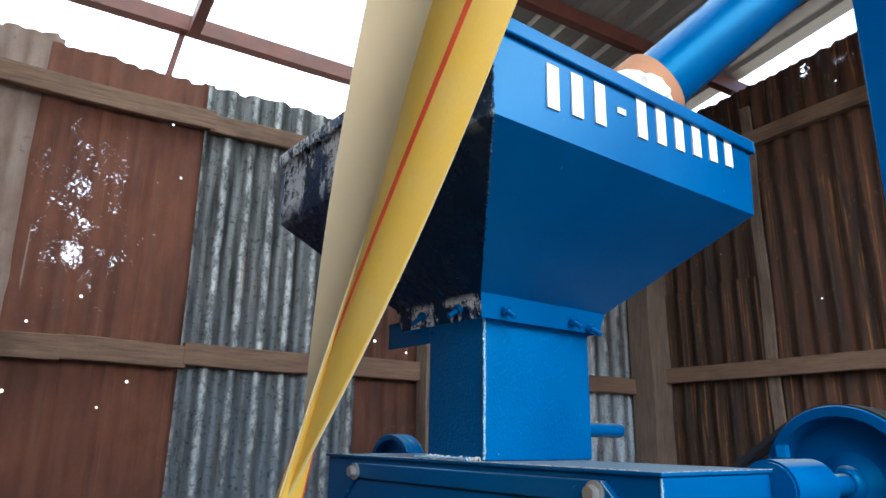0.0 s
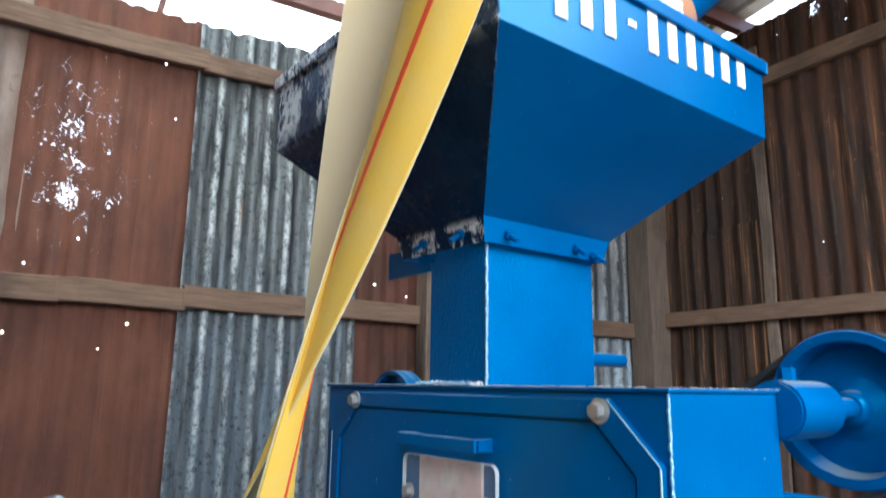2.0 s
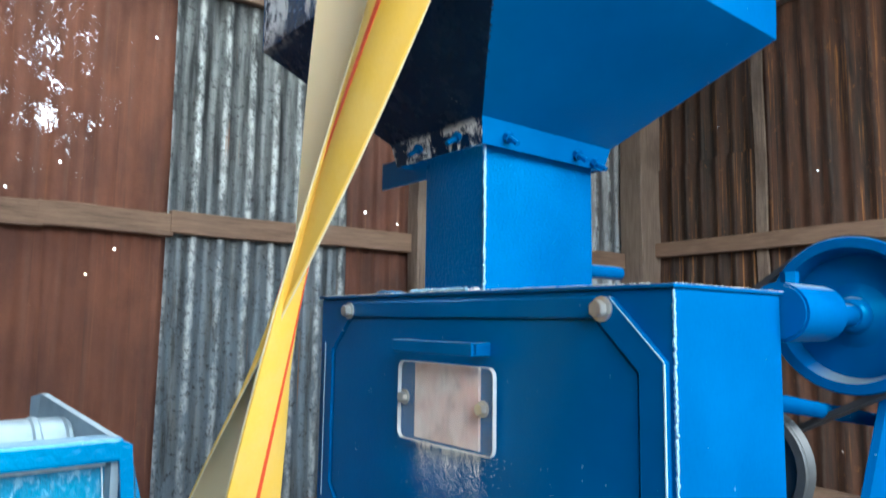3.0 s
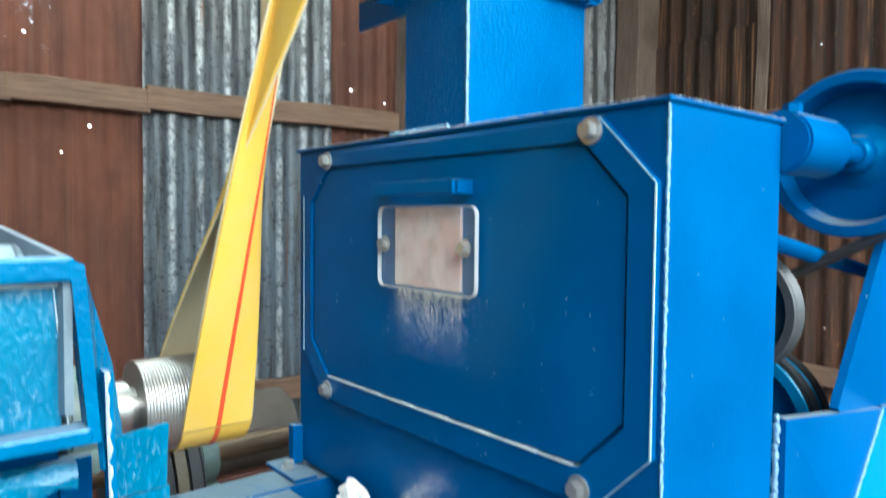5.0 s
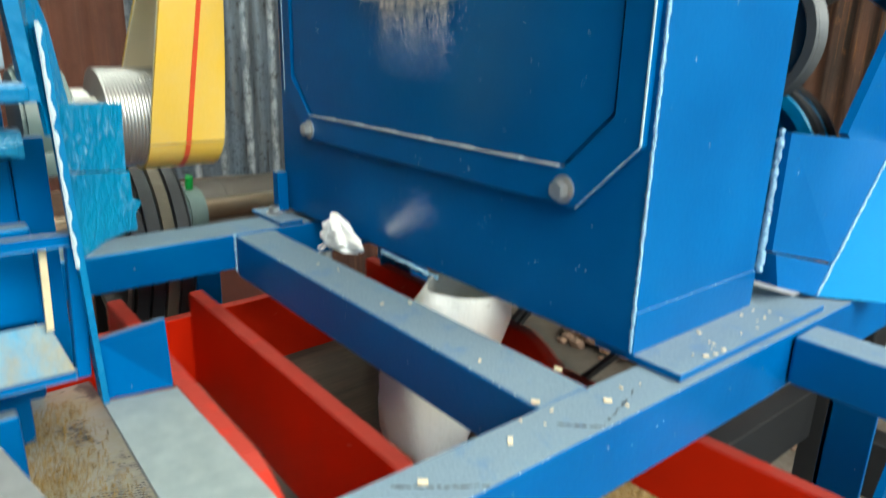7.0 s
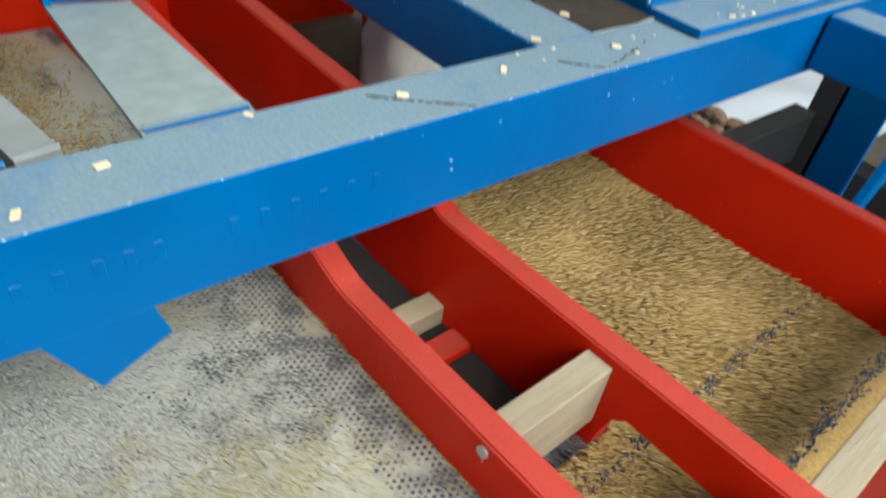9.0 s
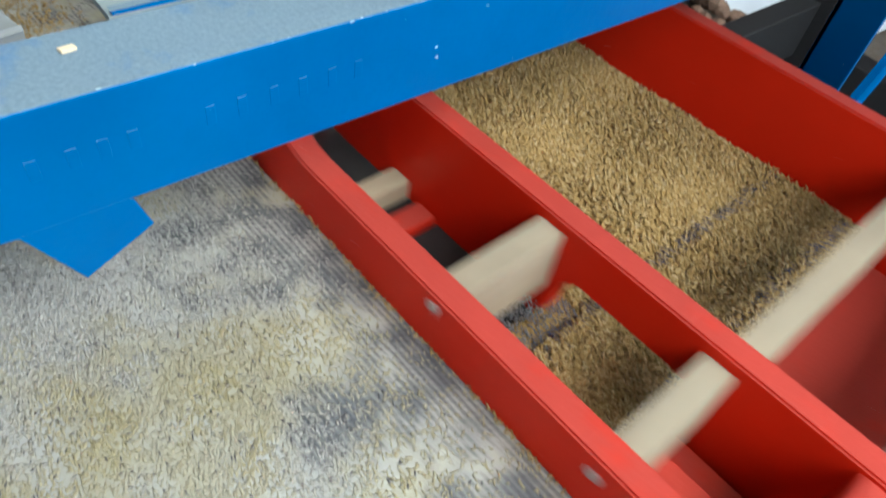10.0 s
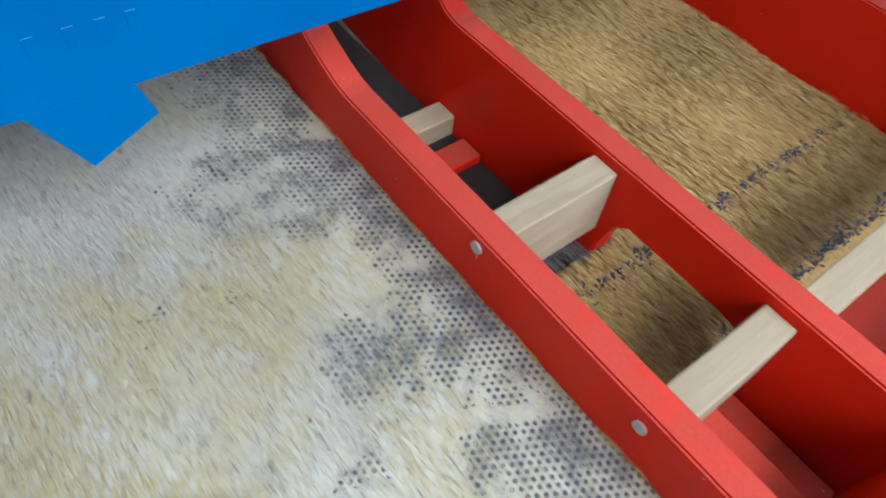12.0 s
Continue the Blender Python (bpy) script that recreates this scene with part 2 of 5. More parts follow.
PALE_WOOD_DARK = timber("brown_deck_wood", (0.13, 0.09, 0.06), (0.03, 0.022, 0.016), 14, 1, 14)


def plain(name, col, rough, metal=0.0, var=0.25, scale=40, relief=0.15):
    m = Mat(name, rough, metal)
    m.color(m.mix(m.noise(scale, 5), tuple(x * (1 - var) for x in col), tuple(min(1, x * (1 + var)) for x in col)))
    m.bump(m.noise(scale * 4, 3), relief, 0.001)
    return m.m


STEEL = plain("zinc_plated_steel", (0.52, 0.52, 0.51), 0.30, 0.75, 0.35)
SHINY = plain("turned_steel", (0.38, 0.37, 0.355), 0.36, 0.85, 0.15, 25)
CAST = plain("grey_cast_iron", (0.075, 0.08, 0.085), 0.5, 0.4)
ROLLER = plain("brown_steel_roller", (0.10, 0.082, 0.068), 0.55, 0.3)
RUBBER = plain("black_rubber", (0.022, 0.023, 0.025), 0.6)
BLACK = plain("black_paint_and_shade", (0.008, 0.008, 0.009), 0.65)
TAN_BELT = plain("tan_worn_rubber", (0.12, 0.10, 0.07), 0.8)
GREEN_GREY = plain("grey_green_casting", (0.10, 0.15, 0.14), 0.45)
GREEN = plain("green_plastic_cap", (0.01, 0.35, 0.06), 0.4)
CLOTH = plain("white_cotton_cloth", (0.84, 0.83, 0.81), 0.9, 0.0, 0.1, 60, 0.5)
DUST_PALE = plain("pale_caked_dust", (0.40, 0.48, 0.52), 0.9, 0.0, 0.35, 120, 0.6)
DUST_CREAM = plain("cream_caked_bran", (0.50, 0.43, 0.28), 0.95, 0.0, 0.3, 110, 0.8)
LID = plain("grey_blue_dusty_lid", (0.17, 0.23, 0.28), 0.38, 0.2, 0.45, 30, 0.3)


def stained_cloth():
    m = Mat("dirty_cream_cloth", 0.9)
    c = m.mix(m.noise(12, 5), (0.82, 0.80, 0.72), (0.88, 0.87, 0.83))
    c = m.mix(m.ramp(m.noise(9, 6, 0.7, m.scaled(1, 1, 2.2)), 0.60, 0.70), c, (0.22, 0.17, 0.08))
    m.color(c)
    m.bump(m.noise(45, 5, 0.6), 0.6, 0.006)
    return m.m


def drifted_sill():
    """Blue paint under cream bran that thins out along the sill."""
    m = Mat("bran_drift_on_blue", 0.8)
    drift = m.ramp(m.math("ADD", m.noise(30, 6, 0.7), m.math("MULTIPLY", m.axis(1), 4.0)), 0.70, 1.10)
    m.color(m.mix(drift, m.mix(m.noise(40), (0.0, 0.16, 0.34), (0.10, 0.30, 0.42)), m.mix(m.noise(90), (0.18, 0.15, 0.09), (0.29, 0.25, 0.165))))
    m.bump(m.noise(120, 4), 0.7, 0.002)
    return m.m


SACK = stained_cloth()
SILL = drifted_sill()
GREY_RAIL = plain("dusty_grey_rail", (0.17, 0.18, 0.18), 0.85, 0.0, 0.3, 50)
CARD = plain("brown_cardboard", (0.42, 0.20, 0.11), 0.85, 0.0, 0.15, 30)
WHITE = plain("white_lettering", (0.74, 0.74, 0.74), 0.5, 0.0, 0.04)
# paler than the enamel: the bead's highlight is put into its colour
WELD = plain("highlit_blue_weld", (0.24, 0.44, 0.60), 0.2, 0.35, 0.5, 300, 0.8)
FLOUR = plain("rice_flour_and_reflection", (0.66, 0.66, 0.65), 0.95, 0.0, 0.2, 200, 0.6)
CHIP = plain("dry_husk_chip", (0.66, 0.52, 0.34), 0.85, 0.0, 0.3, 200)
# for rubbed flecks and for the painted highlight on the door flange
EDGE = plain("pale_blue_wear_and_highlight", (0.42, 0.60, 0.72), 0.3, 0.2, 0.5, 90)
RIM = plain("bright_acrylic_edge", (0.50, 0.53, 0.56), 0.25, 0.0, 0.1)
BRUSH = plain("blue_bristles", (0.05, 0.062, 0.13), 0.7, 0.0, 0.7, 35)


def thin(m, col, share):
    """Lets some light through a thin sheet."""
    tr = m.put("ShaderNodeBsdfTranslucent", Color=(*col, 1))
    mx = m.put("ShaderNodeMixShader", Fac=share)
    m.link(m.b.outputs[0], mx.inputs[1])
    m.link(tr.outputs[0], mx.inputs[2])
    m.link(mx.outputs[0], m.t.nodes["Material Output"].inputs["Surface"])


def belt_cloth():
    m = Mat("yellow_flat_belting", 0.62)
    weave = m.noise(420, 2, 0.5, m.scaled(1, 1, 0.4))
    c = m.mix(m.ramp(m.noise(14, 5, 0.7), 0.35, 0.75), (0.84, 0.52, 0.055), (0.82, 0.58, 0.17))
    m.color(m.mix(m.math("MULTIPLY", weave, 0.25), c, (0.50, 0.29, 0.04)))
    m.bump(weave, 0.2, 0.0006)
    thin(m, (0.80, 0.60, 0.22), 0.15)
    return m.m


def belt_back():
    m = Mat("pale_belt_backing", 0.75)
    m.color(m.mix(m.noise(9, 6, 0.7, m.scaled(3, 1, 1)), (0.84, 0.77, 0.52), (0.90, 0.86, 0.70)))
    thin(m, (0.90, 0.82, 0.56), 0.5)
    return m.m


BELT, BELT_BACK = belt_cloth(), belt_back()
BELT_LINE = plain("red_belt_stripe", (0.62, 0.07, 0.02), 0.6)


def flour_window():
    m = Mat("flour_behind_window", 0.9)
    c = m.mix(m.ramp(m.noise(14, 4), 0.4, 0.62), (0.66, 0.60, 0.58), (0.62, 0.43, 0.40))
    m.color(m.mix(m.ramp(m.noise(34, 7, 0.8, m.scaled(1, 1, 0.6)), 0.48, 0.72), c, (0.36, 0.31, 0.29)))
    return m.m


FLOUR_WINDOW = flour_window()


def clear():
    m = Mat("clear_acrylic", 0.08)
    m.color((0.80, 0.82, 0.82))
    see = m.t.nodes.new("ShaderNodeBsdfTransparent")
    mx = m.put("ShaderNodeMixShader", Fac=0.07)
    m.link(see.outputs[0], mx.inputs[1])
    m.link(m.b.outputs[0], mx.inputs[2])
    m.link(mx.outputs[0], m.t.nodes["Material Output"].inputs["Surface"])
    return m.m


ACRYLIC = clear()


def grains(name, a, b, c, patch=None, dark=None):
    m = Mat(name, 0.75)
    k = m.island()
    col = m.mix(m.ramp(k, 0.55, 1.0), m.mix(m.ramp(k, 0.0, 0.5), a, b), c)
    if patch:
        col = m.mix(m.math("MULTIPLY", m.ramp(m.noise(8, 4, 0.6), 0.45, 0.60), 0.75), col, patch)
    if dark:
        col = m.mix(m.math("GREATER_THAN", k, 0.955), col, dark)
    m.color(col)
    return m.m


PADDY = grains("golden_paddy_husk", (0.28, 0.175, 0.05), (0.375, 0.25, 0.088), (0.50, 0.38, 0.21), None, (0.15, 0.085, 0.025))
RICE = grains("milled_rice_and_bran", (0.24, 0.235, 0.225), (0.38, 0.37, 0.335), (0.47, 0.45, 0.40), (0.35, 0.29, 0.12), (0.07, 0.068, 0.075))


GREY_BRAN = grains("grey_bran", (0.10, 0.105, 0.125), (0.15, 0.15, 0.165), (0.22, 0.21, 0.20))


def bed(name, a, b):
    m = Mat(name, 0.9)
    m.color(m.mix(m.ramp(m.noise(260, 4, 0.8), 0.35, 0.65), a, b))
    m.bump(m.noise(300, 4), 0.8, 0.004)
    return m.m


PADDY_BED = bed("husk_layer", (0.28, 0.175, 0.05), (0.41, 0.275, 0.10))


def screen():
    """Steel sheet with round holes on a staggered five-millimetre grid, under a thin film of bran."""
    m = Mat("perforated_screen_sheet", 0.45, 0.3)
    pitch = 0.0052
    row = m.math("DIVIDE", m.axis(1), pitch * 0.866)
    odd = m.math("MULTIPLY", m.math("FLOORED_MODULO", m.math("FLOOR", row, 0), 2.0), 0.5)
    u = m.math("SUBTRACT", m.math("FRACT", m.math("ADD", m.math("DIVIDE", m.axis(0), pitch), odd), 0), 0.5)
    v = m.math("SUBTRACT", m.math("FRACT", row, 0), 0.5)
    r = m.math("SQRT", m.math("ADD", m.math("MULTIPLY", u, u), m.math("MULTIPLY", m.math("MULTIPLY", v, v), 0.75)), 0)
    hole = m.math("LESS_THAN", r, 0.29)
    c = m.mix(m.ramp(m.noise(34, 6, 0.7), 0.42, 0.58), (0.12, 0.125, 0.13), (0.34, 0.33, 0.30))
    flow = m.math("ADD", m.noise(16, 6, 0.7), m.math("MULTIPLY", m.math("SUBTRACT", m.axis(1), -0.18), -1.6))
    flow = m.math("ADD", flow, m.math("MULTIPLY", m.math("MAXIMUM", m.math("SUBTRACT", -0.05, m.axis(0)), 0.0), 0.25))
    film = m.ramp(flow, 0.43, 0.56)
    c = m.mix(film, c, m.mix(m.ramp(m.noise(13, 7, 0.7), 0.44, 0.60), (0.40, 0.395, 0.365), (0.38, 0.35, 0.25)))
    shut = m.math("GREATER_THAN", m.math("ADD", m.noise(45, 4, 0.7), m.math("MULTIPLY", film, 0.28)), 0.62)
    hole = m.math("MULTIPLY", hole, m.math("SUBTRACT", 1.0, shut))
    m.color(m.mix(hole, c, (0.05, 0.05, 0.055)))
    return m.m


SCREEN = screen()


def soil():
    m = Mat("trodden_earth_and_concrete", 0.95)
    c = m.mix(m.ramp(m.noise(1.3, 8, 0.6), 0.4, 0.62), (0.06, 0.046, 0.035), (0.13, 0.11, 0.09))
    m.color(m.mix(m.ramp(m.noise(40, 5), 0.5, 0.7), c, (0.085, 0.062, 0.042)))
    m.bump(m.noise(25, 6), 0.6, 0.01)
    return m.m


SOIL = soil()


# ---- building blocks ----
ROOT = {}


def thing(name, at, label, category, group="", kind=""):
    ob = new(name)
    ob.empty_display_size = 0.05
    ob.location = at
    ROOT[ob.name] = Vector(at)
    return tagged(ob, label, category, group, kind)


def part(name, bm, material, parent, label="", smooth=False):
    """Links a bmesh, given in world metres, as one mesh under a thing or a part."""
    data = bpy.data.meshes.new(name)
    root = ROOT[parent.name]
    bmesh.ops.translate(bm, verts=bm.verts, vec=-root)
    bmesh.ops.recalc_face_normals(bm, faces=bm.faces)
    bm.to_mesh(data)
    bm.free()
    if smooth:
        for p in data.polygons:
            p.use_smooth = True
        data.set_sharp_from_angle(angle=radians(35))
    data.materials.append(material)
    ob = new(name, data)
    ob.parent = parent
    ROOT[ob.name] = root
    if label:
        ob["label"] = label
    return ob


def bevelled(bm, w, seg=2):
    if w:
        bmesh.ops.bevel(bm, geom=bm.edges, offset=w, segments=seg, affect="EDGES", profile=0.5)
    return bm


def box(x0, x1, y0, y1, z0, z1, w=0.0015):
    bm = bmesh.new()
    bmesh.ops.create_cube(bm, size=1.0)
    for v in bm.verts:
        v.co = Vector(((x0 + x1) / 2 + v.co.x * (x1 - x0), (y0 + y1) / 2 + v.co.y * (y1 - y0), (z0 + z1) / 2 + v.co.z * (z1 - z0)))
    return bevelled(bm, w)


def bar(a, b, w, h, edge=0.002, up=(0, 0, 1)):
    """A square bar from a to b, w across and h high."""
    a, b = Vector(a), Vector(b)
    d = (b - a).normalized()
    side = d.cross(Vector(up)).normalized()
    top = side.cross(d)
    bm = bmesh.new()
    bmesh.ops.create_cube(bm, size=1.0)
    n = (b - a).length
    for v in bm.verts:
        v.co = (a + b) / 2 + d * v.co.x * n + side * v.co.y * w + top * v.co.z * h
    return bevelled(bm, edge)


def tube(a, b, r0, r1=None, seg=28, edge=0.0):
    """A round bar from a to b."""
    a, b = Vector(a), Vector(b)
    bm = bmesh.new()
    bmesh.ops.create_cone(bm, cap_ends=True, segments=seg, radius1=r0, radius2=r0 if r1 is None else r1, depth=(b - a).length)
    turn = (b - a).to_track_quat("Z", "Y").to_matrix().to_4x4()
    bmesh.ops.transform(bm, matrix=Matrix.Translation((a + b) / 2) @ turn, verts=bm.verts)
    if edge:
        rim = [e for e in bm.edges if len(e.link_faces) == 2 and e.calc_face_angle(0) > 1.0]
        bmesh.ops.bevel(bm, geom=rim, offset=edge, segments=2, affect="EDGES")
    return bm


def lathe(at, axis, profile, seg=48):
    """A turned body: profile of (radius, place along the axis)."""
    bm = bmesh.new()
    turn = Vector(axis).to_track_quat("Z", "Y").to_matrix().to_4x4()
    m = Matrix.Translation(at) @ turn
    rings = []
    for r, h in profile:
        rings.append([bm.verts.new(m @ Vector((r * math.cos(k * 2 * math.pi / seg), r * math.sin(k * 2 * math.pi / seg), h))) for k in range(seg)])
    for a, b in zip(rings, rings[1:]):
        for k in range(seg):
            bm.faces.new((a[k], a[(k + 1) % seg], b[(k + 1) % seg], b[k]))
    return bm


def prism(points, depth):
    """A flat polygon pushed out by the vector depth."""
    bm = bmesh.new()
    f = bm.faces.new([bm.verts.new(p) for p in points])
    out = bmesh.ops.extrude_face_region(bm, geom=[f])
    bmesh.ops.translate(bm, vec=depth, verts=[v for v in out["geom"] if isinstance(v, bmesh.types.BMVert)])
    return bm


def join(*many):
    bm = bmesh.new()
    for one in many:
        data = bpy.data.meshes.new("tmp")
        one.to_mesh(data)
        one.free()
        bm.from_mesh(data)
        bpy.data.meshes.remove(data)
    return bm


def hex_bolt(at, out, size, parent, washer=True, stud=0.0):
    """A hexagon head with washer on a face, pointing out."""
    at, out = Vector(at), Vector(out).normalized()
    head = tube(at + out * size * 0.12, at + out * size * 0.72, size * 0.55, seg=6, edge=size * 0.06)
    bolt = part("bolt", head, STEEL, parent, "zinc-plated hexagon bolt")
    if washer:
        part("washer", tube(at, at + out * size * 0.13, size * 0.78, seg=24), STEEL, bolt)
    if stud:
        part("bolt_shank", tube(at, at + out * stud, size * 0.3, seg=12), STEEL, parent)


def weld(points, r, parent, seed=1, material=None):
    """A bead of weld along a polyline."""
    rng = random.Random(seed)
    bm = bmesh.new()
    for a, b in zip(points, points[1:]):
        a, b = Vector(a), Vector(b)
        n = max(2, int((b - a).length / (r * 1.1)))
        for k in range(n):
            c = a.lerp(b, (k + 0.5) / n) + Vector((rng.uniform(-1, 1), rng.uniform(-1, 1), rng.uniform(-1, 1))) * r * 0.25
            bmesh.ops.create_icosphere(bm, subdivisions=1, radius=r * rng.uniform(0.8, 1.25), matrix=Matrix.Translation(c))
    part("weld_bead", bm, material or WELD, parent, "uneven weld bead under blue paint", smooth=True)["kind"] = "stuff"

# ---- the shed ----
CORNER = Vector((-2.521, 3.579, 0.0))
WEST = Matrix(((-0.1011, 0.9949, 0, CORNER.x), (-0.9949, -0.1011, 0, CORNER.y), (0, 0, 1, 0), (0, 0, 0, 1)))    # x along the wall, y into the room
NORTH = Matrix(((0.9949, 0.1011, 0, CORNER.x), (-0.1011, 0.9949, 0, CORNER.y), (0, 0, 1, 0), (0, 0, 0, 1)))    # x along the wall, y out of the room


def placed(name, bm, material, matrix, parent=None, smooth=False):
    data = bpy.data.meshes.new(name)
    bmesh.ops.recalc_face_normals(bm, faces=bm.faces)
    bm.to_mesh(data)
    bm.free()
    if smooth:
        for p in data.polygons:
            p.use_smooth = True
        data.set_sharp_from_angle(angle=radians(40))
    data.materials.append(material)
    ob = new(name, data)
    if parent:
        ob.parent = parent
        ob.matrix_basis = parent.matrix_basis.inverted() @ matrix
    else:
        ob.matrix_basis = matrix
    return ob


def corrugated(s0, s1, z0, z1, off, ragged, seed, pitch=0.076, depth=0.009, thick=0.0016):
    """A corrugated sheet of some thickness, with a wavering top edge."""
    rng = random.Random(seed)
    bm = bmesh.new()
    n = max(8, int((s1 - s0) / pitch * 8))
    rows = 7
    wob = [rng.uniform(-1, 1) for _ in range(40)]
    front, back = [], []
    for i in range(n + 1):
        s = s0 + (s1 - s0) * i / n
        cf, cb = [], []
        for k in range(rows):
            q = k / (rows - 1)
            y = off + depth * math.sin(2 * math.pi * s / pitch) + 0.006 * math.sin(3.1 * q + wob[k] * 2 + s * 2)
            z = z0 + (z1 - z0) * q
            if k == rows - 1:
                z += ragged * (0.5 * wob[(i // 3) % 40] + 0.6 * math.sin(s * 7 + wob[0] * 4))
            e = 0.004 * wob[(k * 5 + i) % 40] if i in (0, n) else 0
            cf.append(bm.verts.new((s + e, y, z)))
            cb.append(bm.verts.new((s + e, y - thick, z)))
        front.append(cf)
        back.append(cb)
    for i in range(n):
        for k in range(rows - 1):
            bm.faces.new((front[i][k], front[i + 1][k], front[i + 1][k + 1], front[i][k + 1]))
            bm.faces.new((back[i][k], back[i][k + 1], back[i + 1][k + 1], back[i + 1][k]))
        for k in (0, rows - 1):
            bm.faces.new((front[i][k], back[i][k], back[i + 1][k], front[i + 1][k]))
    for i in (0, n):
        for k in range(rows - 1):
            bm.faces.new((front[i][k], front[i][k + 1], back[i][k + 1], back[i][k]))
    return bm


def rough_beam(x0, x1, y0, y1, z0, z1, seed, along=0):
    """A sawn timber with slightly bowed, uneven faces."""
    rng = random.Random(seed)
    bm = box(x0, x1, y0, y1, z0, z1, 0.004)
    length = (x1 - x0, y1 - y0, z1 - z0)[along]
    cuts = [e for e in bm.edges if abs((e.verts[0].co - e.verts[1].co)[along]) > length * 0.7]
    bmesh.ops.subdivide_edges(bm, edges=cuts, cuts=10)
    for v in bm.verts:
        q = (v.co[along] - (x0, y0, z0)[along]) * 6.0
        for ax in range(3):
            if ax != along:
                v.co[ax] += 0.004 * math.sin(q * 1.3 + seed + ax) + rng.uniform(-0.0015, 0.0015)
    return bm


ground = placed("ground", box(-40, 40, -40, 40, -0.1, 0.0, 0), SOIL, Matrix())
tagged(ground, "trodden earth and worn concrete floor", "ground", kind="structure")

wall_west = new("wall_west")
wall_west.matrix_basis = WEST
tagged(wall_west, "shed wall of patched rusty and galvanised corrugated iron", "wall", kind="structure")
for i, (s0, s1, z0, z1, off, rag, mat, nm, lab) in enumerate((
        (3.30, 4.15, 0.0, 2.93, -0.012, 0.02, PALE, "pale_sheet", "pale weathered corrugated sheet"),
        (2.70, 3.345, 0.0, 2.90, -0.004, 0.015, RUST, "rusty_sheet", "red-brown rusted sheet pierced by bright holes"),
        (1.95, 2.725, 0.0, 2.895, 0.004, 0.015, GALV, "galvanised_sheet", "dull streaked galvanised sheet"),
        (1.55, 1.97, 0.0, 2.88, -0.006, 0.015, RUST_PLAIN, "rusty_sheet", "brown rusted sheet"),
        (0.85, 1.58, 0.0, 2.95, -0.012, 0.015, RUST_PLAIN, "rusty_sheet", ""),
        (0.05, 0.88, 0.0, 3.0, -0.006, 0.015, GALV_DARK, "galvanised_sheet", "grimy galvanised sheet"),
        (4.10, 4.90, 0.0, 2.92, -0.004, 0.015, GALV, "galvanised_sheet", ""),
        (4.86, 5.66, 0.0, 2.92, -0.012, 0.015, RUST_PLAIN, "rusty_sheet", ""))):
    wave = (0.108, 0.013) if nm == "galvanised_sheet" else (0.072, 0.006)
    ob = placed(nm, corrugated(s0, s1, z0, z1, off, rag, i + 1, *wave), mat, WEST, wall_west, True)
    if lab:
        ob["label"] = lab
for i, (s0, s1, zc, hh, y1) in enumerate(((2.69, 5.6, 2.705, 0.086, 0.055), (0.1, 2.71, 2.70, 0.082, 0.052), (3.14, 5.6, 1.69, 0.09, 0.06),
                                         (2.70, 3.16, 1.688, 0.088, 0.057), (0.1, 2.715, 1.695, 0.088, 0.055), (0.1, 5.6, 0.53, 0.09, 0.055))):
    b = placed("batten", rough_beam(s0, s1, 0.014, y1, zc - hh / 2, zc + hh / 2, i), BATTEN, WEST, wall_west)
for i, s in enumerate((1.60, 4.3)):
    p = placed("wooden_post", rough_beam(s - 0.03, s + 0.03, 0.014, 0.11, 0.0, 2.85, 20 + i, 2), POST_WOOD, WEST)
    tagged(p, "rough weathered wooden post against the iron wall", "post", "shed posts")
post = placed("wooden_post", rough_beam(-0.09, 0.17, 0.02, 0.18, 0.0, 3.25, 31, 2), POST_WOOD, WEST)
tagged(post, "thick split wooden post in the shed corner", "post", "shed posts")

wall_north = new("wall_north")
wall_north.matrix_basis = NORTH
tagged(wall_north, "shed wall of dark rust-streaked corrugated iron", "wall", kind="structure")
for i, (s0, s1, z0, z1, off, rag, mat) in enumerate((
        (-0.05, 0.84, 2.16, 3.33, 0.004, 0.02, RUST_DARK), (0.80, 1.62, 2.20, 3.34, -0.004, 0.02, RUST_MID), (1.58, 2.40, 2.16, 3.34, 0.004, 0.02, RUST_MID),
        (2.36, 3.2, 2.16, 3.34, -0.004, 0.02, RUST_DARK), (-0.05, 0.84, 0.0, 2.24, -0.004, 0.008, RUST_DARK), (0.80, 1.62, 0.0, 2.28, 0.006, 0.008, RUST_MID),
        (1.58, 2.40, 0.0, 2.24, -0.004, 0.008, RUST_MID), (2.36, 3.2, 0.0, 2.24, 0.004, 0.008, RUST_DARK), (3.16, 4.2, 0.0, 3.36, 0.004, 0.008, RUST_DARK))):
    placed("rusty_sheet", corrugated(s0, s1, z0, z1, off, rag, 50 + i, 0.10, 0.010), mat, NORTH, wall_north, True)
for i, (s0, s1, zc) in enumerate(((0.1, 4.2, 2.995), (0.12, 4.2, 1.755), (0.1, 4.2, 0.55))):
    placed("batten", rough_beam(s0, s1, -0.06, -0.016, zc - 0.041, zc + 0.041, 60 + i), BATTEN, NORTH, wall_north)
cover = placed("batten", rough_beam(0.80, 0.86, -0.03, -0.012, 0.0, 3.2, 66, 2), POST_WOOD, NORTH, wall_north)

# out of view: wall added to keep light off the south-facing sides
unseen_wall_south = placed("unseen_wall_south", corrugated(-0.3, 4.6, 0.0, 3.6, 0.0, 0.0, 80), RUST_PLAIN, NORTH @ pose(0, -5.6, 0))
tagged(unseen_wall_south, "unseen brown corrugated iron wall added to block light", "wall", kind="structure")

